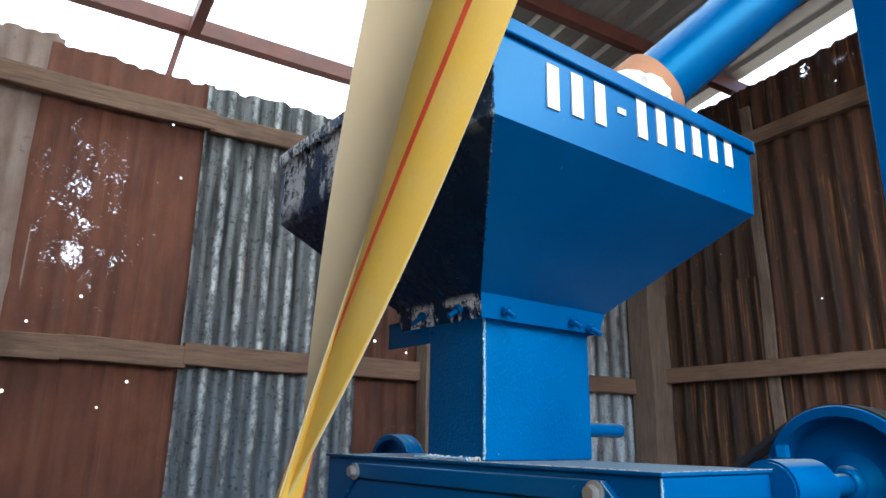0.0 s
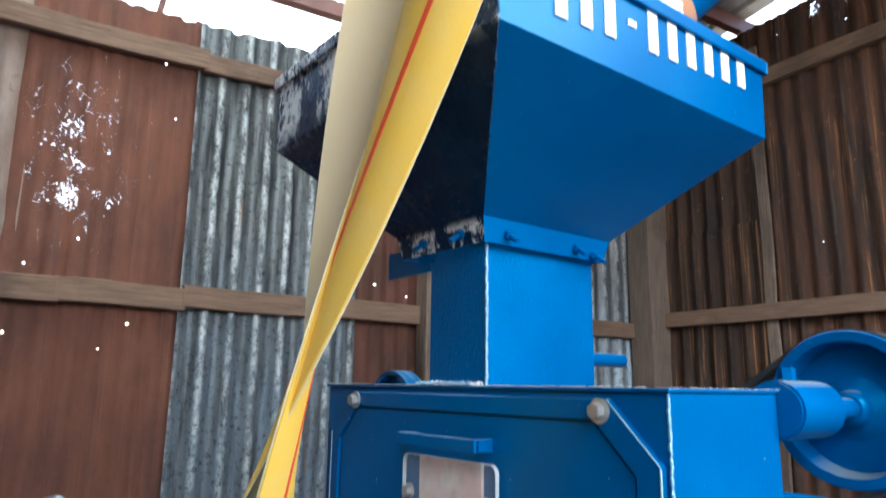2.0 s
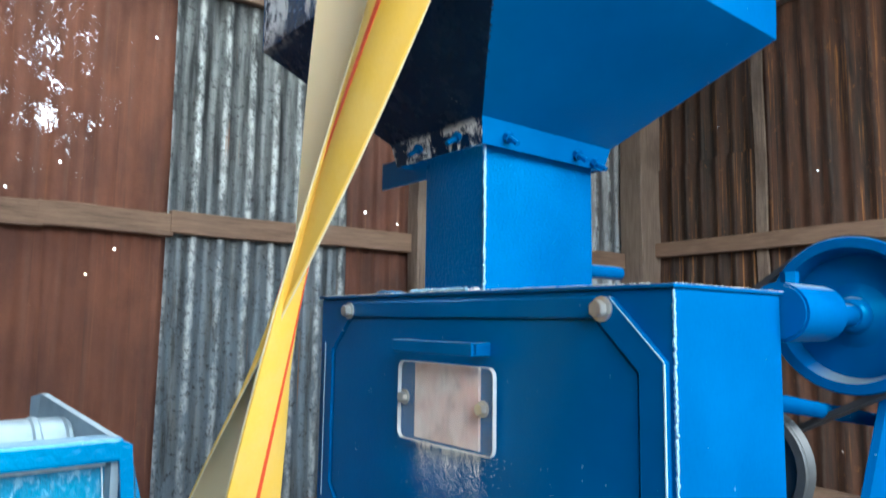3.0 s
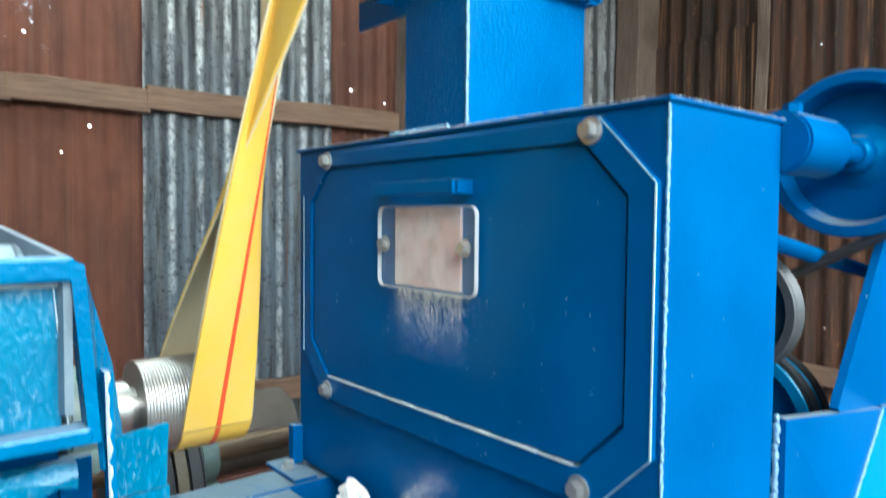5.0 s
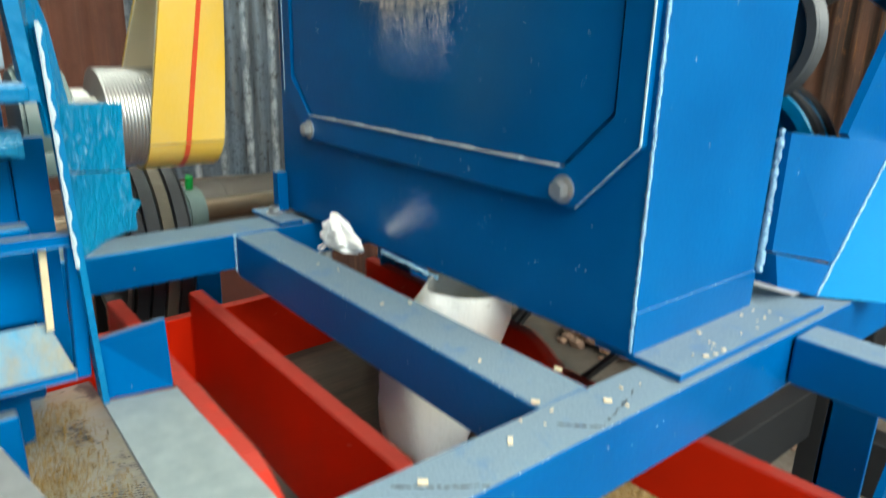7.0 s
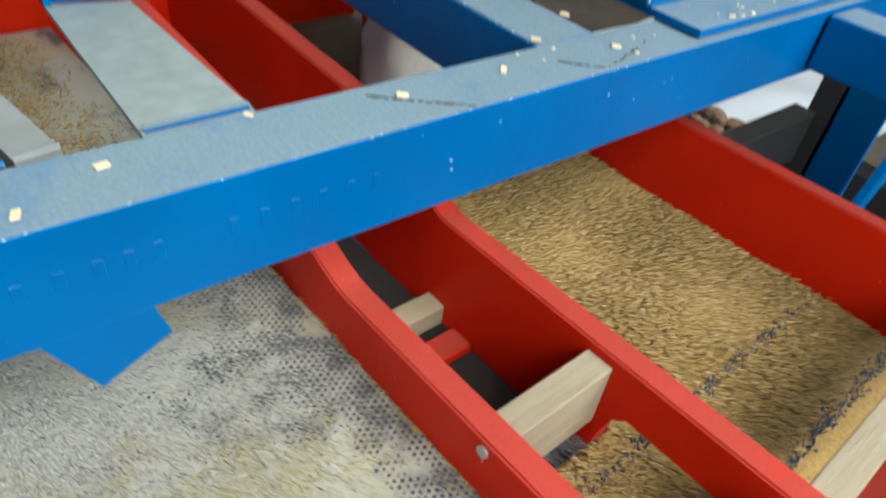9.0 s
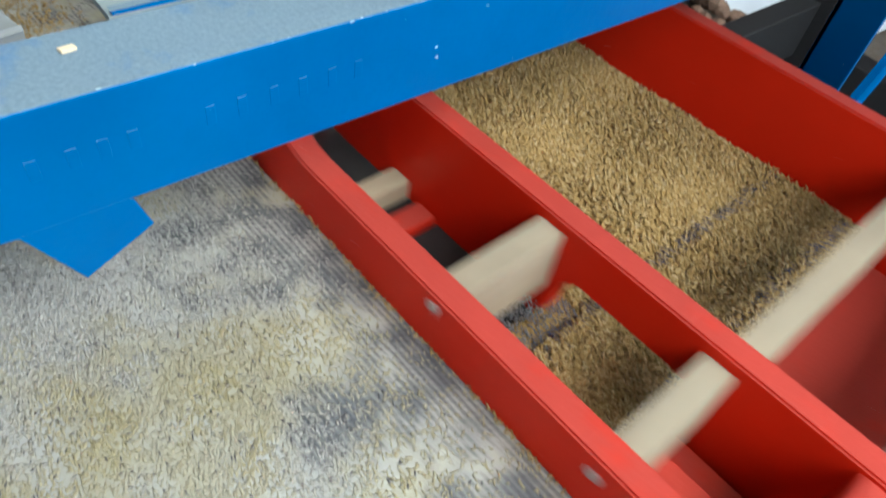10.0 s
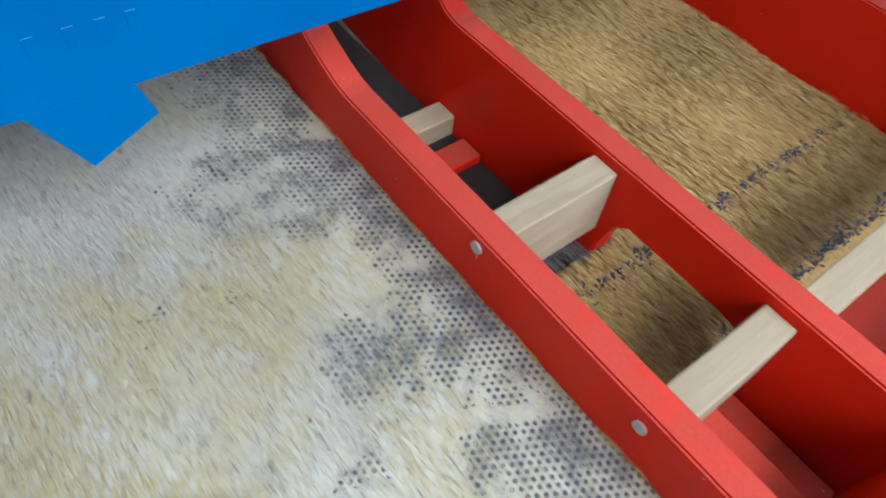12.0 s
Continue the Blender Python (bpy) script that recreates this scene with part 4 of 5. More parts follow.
rag = thing("rag", (-0.52, 0.84, 1.846), "crumpled white rag on the hopper's rim", "rag")
part("cloth", lump((-0.508, 0.788, 1.872), 0.034, 0.062, 0.030, 3), CLOTH, rag, smooth=True)
knot = thing("cloth_knot", (-0.835, 0.588, 0.855), "white cloth knot on the dusty cross beam", "rag")
bm = bmesh.new()
bmesh.ops.create_icosphere(bm, subdivisions=4, radius=1.0)
for v in bm.verts:
    p = v.co.copy()
    q = (p.z + 1) / 2
    fold = 1 + 0.26 * math.sin(5 * math.atan2(p.y, p.x) + 3 * q) * (0.4 + q) + 0.45 * noise.noise(p * 2.3) + 0.2 * noise.noise(p * 6.0)
    v.co = Vector((-0.835 + (0.034 * (1 - 0.72 * q) * p.x * 1.25 - 0.014 * q + 0.030 * max(0.0, p.x) * (1 - q)) * fold, 0.587 + 0.019 * (1 - 0.6 * q) * p.y * fold, 0.856 + 0.048 * q ** 1.2 * (1 + 0.1 * p.x)))
part("cloth", join(bm, bar((-0.858, 0.580, 0.862), (-0.862, 0.566, 0.8545), 0.0012, 0.0012, 0), bar((-0.852, 0.578, 0.862), (-0.846, 0.560, 0.8545), 0.0010, 0.0010, 0)), CLOTH, knot, smooth=True)

# cloth sleeve under the box
sleeve = thing("outlet_sleeve", (-0.702, 0.634, 0.598), "hanging dirty cream cloth sleeve under the milling box", "sleeve")
SX, SY = -0.702, 0.634
prof = [(0.050, 0.262), (0.060, 0.225), (0.065, 0.17), (0.067, 0.12), (0.066, 0.07), (0.061, 0.035), (0.052, 0.012), (0.034, 0.002), (0.0, 0.0)]
bm = lathe((SX, SY, 0.598), (0, 0, 1), prof, 48)
for v in bm.verts:
    a = math.atan2(v.co.y - SY, v.co.x - SX)
    k = 1 + 0.035 * math.sin(a * 7 + v.co.z * 30) + 0.05 * math.sin(a * 3 + 1 + v.co.z * 14) + 0.05 * noise.noise(v.co * 22)
    v.co.x, v.co.y = SX + (v.co.x - SX) * k + 0.5 * max(0.0, v.co.z - 0.71), SY + (v.co.y - SY) * k
part("cloth", bm, SACK, sleeve, smooth=True)

# ---- drive side ----


def vee_pulley(name, at, r, width, label, mat, spokes=0):
    """A dished pulley with grooves; axis along y."""
    p = thing(name, at, label, "pulley")
    w = width / 2
    groove = []
    n = max(1, int(width / 0.02))
    for k in range(n):
        a = -w + width * k / n
        q = width / n
        groove += [(r, a + q * 0.1), (r * 0.93, a + q * 0.35), (r * 0.93, a + q * 0.65), (r, a + q * 0.9)]
    rim = [(r * 0.86, -w), (r * 0.985, -w)] + groove + [(r * 0.985, w), (r * 0.86, w), (r * 0.80, w * 0.4), (r * 0.80, -w * 0.25), (r * 0.86, -w)]
    part("rim", lathe(at, (0, 1, 0), rim, 64), mat, p, smooth=True)
    part("web", lathe(at, (0, 1, 0), [(r * 0.20, -w * 0.2), (r * 0.81, w * 0.05), (r * 0.81, w * 0.3), (r * 0.20, w * 0.1)], 48), mat, p, smooth=True)
    part("hub", lathe(at, (0, 1, 0), [(0.0, -w * 0.9), (r * 0.17, -w * 0.9), (r * 0.21, -w * 0.8), (r * 0.24, -w * 0.5), (r * 0.24, -w * 0.45), (r * 0.42, -w * 0.1), (r * 0.42, w * 0.5), (0, w * 0.5)], 40), mat, p, smooth=True)
    return p


wheel = vee_pulley("drive_pulley", (-0.402, 1.055, 1.341), 0.103, 0.060, "dished blue drive pulley carrying black belts", BLUE)
bearing = thing("shaft_bearing", (-0.42, 0.90, 1.341), "blue bearing sleeve with a shaft behind the milling box", "bearing")
part("sleeve", tube((-0.402, 0.833, 1.341), (-0.402, 0.940, 1.341), 0.034, edge=0.003), BLUE, bearing, smooth=True)
part("shaft", tube((-0.402, 0.93, 1.341), (-0.402, 1.10, 1.341), 0.0145, edge=0.001), BLUE, bearing, smooth=True)
part("grease_bolt", join(tube((-0.420, 0.905, 1.36), (-0.420, 0.905, 1.378), 0.006), tube((-0.420, 0.905, 1.376), (-0.420, 0.905, 1.391), 0.0105, seg=6)), BLUE, bearing)


def loop_belt(p, r0, q, r1, y0, y1, t):
    """A closed belt round two pulleys in the plane of x and z."""
    (ax, az), (bx, bz) = p, q
    d = math.hypot(bx - ax, bz - az)
    base = math.atan2(bz - az, bx - ax)
    lean = math.acos((r0 - r1) / d)
    arc = []
    n = 26
    for k in range(n + 1):
        a = base + lean + (2 * math.pi - 2 * lean) * k / n
        arc.append((ax, az, r0, a))
    for k in range(n + 1):
        a = base - lean + 2 * lean * k / n
        arc.append((bx, bz, r1, a))
    bm = bmesh.new()
    rows = []
    for cx, cz, r, a in arc:
        rows.append([bm.verts.new((cx + (r + e) * math.cos(a), y, cz + (r + e) * math.sin(a))) for e, y in ((0, y0), (0, y1), (t, y1), (t, y0))])
    for k in range(len(rows)):
        a, b = rows[k], rows[(k + 1) % len(rows)]
        for j in range(4):
            bm.faces.new((a[j], a[(j + 1) % 4], b[(j + 1) % 4], b[j]))
    return bm


for k, (y0, y1) in enumerate(((1.030, 1.046), (1.050, 1.064), (1.068, 1.082))):
    b = thing("drive_belt", (-0.402, y0, 1.24), "black rubber drive belt on the blue pulley", "belt", "drive belts")
    part("belt", loop_belt((-0.402, 1.341), 0.0975, (-1.08, 0.93), 0.055, y0, y1, 0.008), RUBBER, b, smooth=True)
vee_pulley("driven_pulley", (-1.08, 1.055, 0.93), 0.060, 0.060, "small grey driven pulley", CAST)
vee_pulley("rear_pulley", (-1.44, 1.02, 1.305), 0.095, 0.05, "blue pulley behind the milling box", BLUE)
s_ = thing("rear_shaft", (-1.44, 0.9, 1.30), "blue rear shaft with its stand", "shaft")
part("shaft", tube((-1.44, 0.86, 1.305), (-1.44, 1.2, 1.305), 0.016), BLUE, s_, smooth=True)
part("stand", box(-1.475, -1.405, 1.12, 1.18, 0.0, 1.30), BLUE, s_)

# threaded tension rod
rod = thing("tension_rod", (-0.44, 0.84, 1.235), "blue threaded tension rod behind the milling box", "rod")
a, b = Vector((-0.430, 0.835, 1.242)), Vector((-0.480, 1.55, 1.142))
part("core", tube(a, b, 0.0082), BLUE, rod, smooth=True)
bm = bmesh.new()
d = (b - a)
turn = d.to_track_quat("Z", "Y").to_matrix().to_4x4()
last = None
for k in range(int(d.length / 0.006 * 14)):
    ang = k * 2 * math.pi / 14
    c = a + d.normalized() * (0.006 * k / 14)
    o = turn @ Vector((math.cos(ang), math.sin(ang), 0))
    tri = [bm.verts.new(c + o * 0.0078), bm.verts.new(c + o * 0.0105 + d.normalized() * 0.0012), bm.verts.new(c + o * 0.0078 + d.normalized() * 0.0026)]
    if last:
        bm.faces.new((last[0], last[1], tri[1], tri[0]))
        bm.faces.new((last[1], last[2], tri[2], tri[1]))
    last = tri
part("thread", bm, BLUE, rod)

vee_pulley("grey_pulley", (-0.52, 0.98, 1.14), 0.085, 0.03, "plain grey pulley half hidden behind the box", CAST)
low_pulley = vee_pulley("lower_pulley", (-0.525, 1.02, 0.985), 0.105, 0.06, "dark blue lower pulley with black belts", BLUE_OLD)
for k in range(2):
    b = thing("drive_belt", (-0.525, 1.0 + 0.03 * k, 0.9), "black rubber drive belt", "belt", "drive belts")
    part("belt", loop_belt((-0.525, 0.985), 0.100, (-0.95, 0.45), 0.07, 1.0 + 0.028 * k, 1.016 + 0.028 * k, 0.008), RUBBER, b, smooth=True)

# outlet chute
chute = thing("outlet_chute", (-0.38, 0.95, 0.86), "blue folded steel outlet chute welded beside the milling box", "chute")
part("front_plate", prism([(-0.386, 0.835, 1.048), (-0.372, 1.075, 1.022), (-0.372, 0.965, 0.893), (-0.386, 0.837, 0.925)], (-0.012, 0, 0)), BLUE, chute)
part("lower_plate", prism([(-0.384, 0.842, 0.922), (-0.372, 0.962, 0.890), (-0.372, 0.935, 0.858), (-0.380, 0.850, 0.885)], (-0.03, 0, 0)), BLUE, chute)
part("side_plate", prism([(-0.372, 1.075, 1.024), (-0.372, 0.935, 0.858), (-0.300, 0.990, 0.858), (-0.300, 1.12, 1.03)], (-0.006, 0.006, 0)), BLUE, chute)
part("back_plate", prism([(-0.380, 0.955, 1.040), (-0.380, 1.15, 1.33), (-0.380, 1.40, 1.33), (-0.380, 1.10, 0.95)], (-0.01, 0, 0)), BLUE, chute)
weld([(-0.371, 1.075, 1.022), (-0.371, 0.935, 0.860)], 0.002, chute, 16)

# elevator leg at the machine's right
elevator = thing("elevator_leg", (-0.25, 1.2, 0.0), "dark blue square elevator leg standing beside the machine", "elevator")
part("trunk", box(-0.335, -0.14, 1.135, 1.35, 1.55, 3.2, 0.003), BLUE, elevator)
part("foot", box(-0.27, -0.17, 1.5, 1.6, 0.0, 1.56, 0.003), BLUE, elevator)
part("shoulder", box(-0.27, -0.17, 1.2, 1.6, 1.50, 1.56, 0.003), BLUE, elevator)
base = thing("black_base_frame", (-0.25, 1.1, 0.0), "black painted base frame below the chute", "frame")
part("post", box(-0.56, -0.465, 1.49, 1.56, 0.0, 0.85, 0.003), BLACK, base)
part("rail", box(-0.585, -0.54, 0.90, 1.49, 0.38, 0.49, 0.003), BLACK, base)
part("rail", box(-0.465, 0.3, 1.495, 1.555, 0.30, 0.42, 0.003), BLACK, base)
def sheet_over(x0, x1, y0, y1, n, height):
    """A thin sheet with soft folds, lying on the floor."""
    bm = bmesh.new()
    grid = [[bm.verts.new((x0 + (x1 - x0) * i / n, y0 + (y1 - y0) * j / n + 0.03 * noise.noise(Vector((i * 0.3, j * 0.3, 4.0))), 0.012 + height * (0.5 + 0.5 * noise.noise(Vector((i * 0.22, j * 0.22, 1.0)))))) for j in range(n + 1)] for i in range(n + 1)]
    for i in range(n):
        for j in range(n):
            bm.faces.new((grid[i][j], grid[i + 1][j], grid[i + 1][j + 1], grid[i][j + 1]))
    low = bmesh.ops.extrude_face_region(bm, geom=bm.faces[:])
    bmesh.ops.translate(bm, vec=(0, 0, -0.004), verts=[v for v in low["geom"] if isinstance(v, bmesh.types.BMVert)])
    return bm


cover_sheet = thing("floor_sheet", (-1.1, 2.7, 0.0), "creased white plastic sheet spread on the floor", "sheet")
part("sheet", sheet_over(-1.75, -0.72, 2.22, 3.35, 24, 0.05), plain("white_plastic_sheet", (0.62, 0.66, 0.72), 0.45, 0.0, 0.15, 9, 0.2), cover_sheet, smooth=True)
rubble = thing("rubble_heap", (-1.1, 2.15, 0.0), "low heap of brown earth and rubble on the floor", "rubble", kind="stuff")
rng = random.Random(77)
bm = bmesh.new()
for k in range(170):
    x, y = rng.uniform(-1.7, -0.75), rng.gauss(2.16, 0.045)
    r = rng.uniform(0.010, 0.034)
    bmesh.ops.create_icosphere(bm, subdivisions=1, radius=r, matrix=Matrix.Translation((x, y, r * 0.5 + max(0.0, 0.05 - abs(y - 2.16) * 0.7))) @ Matrix.Diagonal((1.3, rng.uniform(0.7, 1.2), 0.8, 1)))
part("lumps", bm, plain("brown_dry_earth", (0.19, 0.115, 0.08), 0.95, 0.0, 0.4, 60, 0.6), rubble)

# ---- left machine ----
left = thing("polisher_housing", (-0.85, 0.10, 0.86), "pale worn blue polisher housing with framed side panels", "machine")
part("body", box(-1.02, -0.680, -0.20, 0.206, 1.068, 1.195, 0.004), BLUE_OLD, left)
part("top_frame", box(-0.684, -0.656, -0.20, 0.216, 1.206, 1.2255, 0.003), BLUE_OLD, left)
lid = part("lid_roller", lathe((-0.765, 0, 1.170), (0, 1, 0), [(0.0, -0.20), (0.062, -0.20), (0.062, 0.160), (0.0635, 0.162), (0.0635, 0.166), (0.062, 0.168), (0.062, 0.186), (0.0635, 0.188), (0.0635, 0.191), (0.061, 0.193), (0.0, 0.193)], 48), LID, left, "grey-blue dusty rounded lid", True)
part("lid_end_plate", prism([(-0.664, 0.2085, 1.2245), (-0.81, 0.176, 1.250), (-0.825, 0.170, 1.246), (-0.825, 0.170, 1.10), (-0.664, 0.2085, 1.10)], (0.0015, 0.006, 0)), LID, left)
part("post_frame", prism([(-0.656, 0.2115, 1.224), (-0.656, 0.2225, 1.219), (-0.658, 0.2335, 1.076), (-0.658, 0.2245, 1.076)], (-0.022, 0, 0)), BLUE_OLD, left)
part("end_cover", prism([(-0.664, 0.2225, 1.219), (-0.690, 0.236, 1.185), (-0.700, 0.252, 1.130), (-0.702, 0.262, 1.05), (-0.664, 0.236, 1.05)], (-0.004, -0.002, 0)), BLUE_OLD, left)
part("inset_panel", box(-0.682, -0.675, -0.2, 0.2085, 1.089, 1.2025, 0.002), HAMMERED, left, "hammered pale blue panel with dusty edges")
part("panel_edge", join(bar((-0.6745, -0.2, 1.2025), (-0.6745, 0.207, 1.2025), 0.003, 0.0035, 0.0008), bar((-0.6745, 0.2035, 1.203), (-0.6745, 0.2125, 1.09), 0.0012, 0.0012, 0.0005, (1, 0, 0))), DUST_PALE, left, "whitish dust along the panel's edge")
part("mid_rail", box(-0.684, -0.655, -0.20, 0.2265, 1.0755, 1.0895, 0.003), BLUE_OLD, left)
part("lower_box", box(-0.98, -0.745, -0.20, 0.218, 0.80, 1.068, 0.003), BLUE, left)
bm = bmesh.new()
rng = random.Random(41)
ys = [-0.2 + 0.422 * k / 26 for k in range(27)]
rows_ = [[bm.verts.new((x + rng.uniform(-0.002, 0.002), y, z + rng.uniform(-0.0035, 0.0035) * q)) for y in ys] for x, z, q in ((-0.708, 1.052, 0.3), (-0.693, 1.050, 0.8), (-0.686, 1.040, 0.8), (-0.690, 1.029, 1.6), (-0.706, 1.027, 1.0))]
for r, t_ in zip(rows_, rows_[1:]):
    for k in range(26):
        bm.faces.new((r[k], r[k + 1], t_[k + 1], t_[k]))
part("crusted_flap", bm, HAMMERED, left, "crusted bright blue flap", True)
part("lower_rail", bar((-0.684, -0.2, 0.970), (-0.684, 0.243, 0.9635), 0.008, 0.010, 0.001), BLUE, left)
part("lower_panel", box(-0.745, -0.722, -0.2, 0.222, 0.884, 0.968, 0.002), BLUE, left)
part("cream_edge", bar((-0.694, 0.2245, 0.966), (-0.694, 0.2215, 0.884), 0.006, 0.004, 0.001, (1, 0, 0)), DUST_CREAM, left, "cream bran caked down the panel's edge")
part("corner_strip", bar((-0.690, 0.2465, 0.966), (-0.690, 0.2405, 0.838), 0.012, 0.013, 0.002, (1, 0, 0)), BLUE, left)
part("recess_plate", box(-0.755, -0.742, 0.218, 0.244, 0.81, 1.04, 0.001), BLUE, left)
part("sloping_sill", prism([(-0.700, -0.2, 0.889), (-0.700, 0.221, 0.889), (-0.682, 0.234, 0.848), (-0.682, -0.2, 0.852)], (-0.006, 0, -0.004)), SILL, left, "blue sill under a drift of cream bran")
part("sill_edge", bar((-0.682, -0.2, 0.849), (-0.682, 0.234, 0.845), 0.006, 0.007, 0.001), BLUE, left)
edge = part("edge_plate", prism([(-0.662, 0.2375, 1.13), (-0.662, 0.2425, 1.13), (-0.676, 0.256, 0.812), (-0.676, 0.251, 0.812)], (-0.02, 0, 0)), BLUE_OLD, left)
bm = bmesh.new()
last = None
for k in range(36):
    q = k / 35
    y, z, x = 0.2372 + 0.0062 * q, 1.132 - 0.19 * q, -0.6612 - 0.0085 * q
    h = 0.0012 + 0.0012 * math.sin(k * 1.7) + rng.uniform(-0.0008, 0.0008)
    row = [bm.verts.new(p) for p in ((x, y - 0.0006, z), (x + 0.0012, y + h * 0.5, z), (x, y + h + 0.001, z))]
    if last:
        bm.faces.new((last[0], last[1], row[1], row[0]))
        bm.faces.new((last[1], last[2], row[2], row[1]))
    last = row
part("worn_edge", bm, DUST_PALE, edge, "edge rubbed to pale bare metal", True)


def hang(*yz):
    """Points on the slanting plane of the hanger plates."""
    return [(-0.672 - 0.56 * (y - 0.246), y, z) for y, z in yz]


part("hanger_plate", bevelled(prism(hang((0.246, 1.073), (0.300, 1.069), (0.2985, 1.040), (0.2975, 1.012), (0.243, 1.021)), (-0.004, -0.002, 0)), 0.0006, 1), HAMMERED, left, "rough pale blue hanger plate")
part("hanger_plate", bevelled(prism(hang((0.243, 1.0195), (0.3005, 1.0105), (0.3005, 0.987), (0.309, 0.982), (0.302, 0.972), (0.3025, 0.958), (0.290, 0.9585), (0.2715, 0.956), (0.252, 0.948)), (-0.004, -0.002, 0)), 0.0006, 1), HAMMERED, left, "rough pale blue hanger plate with a torn edge")
part("tray_end", prism([(-0.689, 0.254, 0.868), (-0.661, 0.305, 0.886), (-0.669, 0.309, 0.815), (-0.684, 0.253, 0.812)], (-0.004, -0.001, 0)), BLUE, left)
part("tray", prism([(-0.684, 0.252, 0.811), (-0.668, 0.312, 0.813), (-0.396, 0.293, 0.853), (-0.396, 0.234, 0.853)], (0, 0, -0.004)),
     plain("dusty_grey_blue_sheet", (0.21, 0.25, 0.255), 0.7, 0.0, 0.3, 60), left, "grey dusty sheet-steel tray")
part("tray_lip", bar((-0.400, 0.236, 0.8535), (-0.400, 0.291, 0.8545), 0.004, 0.003, 0.0005), BLUE, left)
part("bearing_block", join(tube((-0.90, 0.245, 1.035), (-0.90, 0.292, 1.035), 0.056, edge=0.004), box(-0.955, -0.845, 0.245, 0.275, 0.985, 1.01, 0.003)), GREEN_GREY, left, "grey-green bearing casting", True)
part("grease_cap", tube((-0.875, 0.262, 1.075), (-0.868, 0.262, 1.092), 0.005), GREEN, left, "green plastic cap")
part("rear_leg", box(-0.98, -0.94, 0.18, 0.222, 0.0, 0.81, 0.003), BLUE, left)
part("rear_leg", box(-0.98, -0.94, -0.2, -0.158, 0.0, 0.81, 0.003), BLUE, left)
part("front_leg", box(-0.72, -0.702, 0.17, 0.19, 0.0, 0.81, 0.003), BLUE, left)
part("front_leg", box(-0.72, -0.702, -0.2, -0.158, 0.0, 0.81, 0.003), BLUE, left)
guide = thing("guide_rail", (-0.45, 0.16, 0.84), "grey wooden guide rail with a blue angle", "rail")
part("rail", bar((-0.62, 0.150, 0.836), (-0.394, 0.188, 0.842), 0.016, 0.03, 0.002), GREY_RAIL, guide)
part("angle", bar((-0.55, 0.130, 0.835), (-0.394, 0.158, 0.846), 0.03, 0.016, 0.002), BLUE, guide)

# lower shaft with its belts
low = thing("lower_shaft", (-1.3, 0.5, 0.80), "brown steel roller shaft on grey-green bearings", "shaft")
part("axle", tube((-1.36, 0.30, 0.80), (-1.36, 1.1, 0.80), 0.022), plain("oiled_brown_steel", (0.15, 0.105, 0.065), 0.32, 0.5), low, smooth=True)
part("bearing_block", join(tube((-1.33, 0.54, 0.805), (-1.33, 0.575, 0.805), 0.050, edge=0.004), box(-1.40, -1.26, 0.54, 0.575, 0.74, 0.765, 0.003)), GREEN_GREY, low, "grey-green bearing casting", True)
part("grease_cap", tube((-1.32, 0.555, 0.855), (-1.315, 0.555, 0.878), 0.007), GREEN, low, "green plastic cap")
part("bracket", box(-1.40, -1.26, 0.535, 0.58, 0.0, 0.742, 0.003), BLUE, low)
part("bracket", box(-1.40, -1.32, 1.02, 1.08, 0.0, 0.80, 0.003), BLUE, low)
grooved = vee_pulley("grooved_pulley", (-1.28, 0.445, 0.790), 0.150, 0.10, "large grey grooved pulley with worn belts", CAST)
for k, (y0, y1) in enumerate(((0.402, 0.420), (0.425, 0.444), (0.449, 0.466), (0.471, 0.488))):
    b = thing("vee_belt", (-1.28, y0, 0.6), "worn grey rubber belt on the grooved pulley", "belt", "grooved pulley belts")
    part("belt", loop_belt((-1.28, 0.790), 0.146, (-1.45, 0.22), 0.06, y0, y1, 0.009), TAN_BELT if k == 2 else RUBBER, b, smooth=True)

drum_far = thing("engine_flywheel_drum", (-2.05, 0.9, 0.0), "brown steel drum on a low stand by the wall", "drum")
part("drum", tube((-2.05, 0.62, 0.60), (-2.05, 1.08, 0.60), 0.115, edge=0.012), ROLLER, drum_far, smooth=True)
part("band", tube((-2.05, 0.88, 0.60), (-2.05, 0.885, 0.60), 0.1165), ROLLER, drum_far, smooth=True)
part("stand", box(-2.14, -1.96, 0.66, 1.04, 0.0, 0.50, 0.004), RED_DARK, drum_far)

# flat-belt drum
drum = thing("belt_drum", (-0.90, 0.40, 1.035), "ribbed steel drum on a turned shaft carrying the flat belt", "pulley")
prof = [(0.0, 0.322)]
ribs = 34
for k in range(ribs):
    y = 0.322 + 0.122 * k / ribs
    prof += [(0.0538, y), (0.0546, y + 0.0012), (0.0546, y + 0.0026), (0.0538, y + 0.0036)]
prof += [(0.0538, 0.446), (0.0, 0.446)]
part("drum", lathe((-0.90, 0, 1.035), (0, 1, 0), prof, 48), SHINY, drum, smooth=True)
part("shaft", tube((-0.90, 0.27, 1.035), (-0.90, 0.446, 1.035), 0.024, edge=0.002), SHINY, drum, smooth=True)
part("collar", tube((-0.90, 0.295, 1.035), (-0.90, 0.315, 1.035), 0.033, edge=0.003), SHINY, drum, smooth=True)

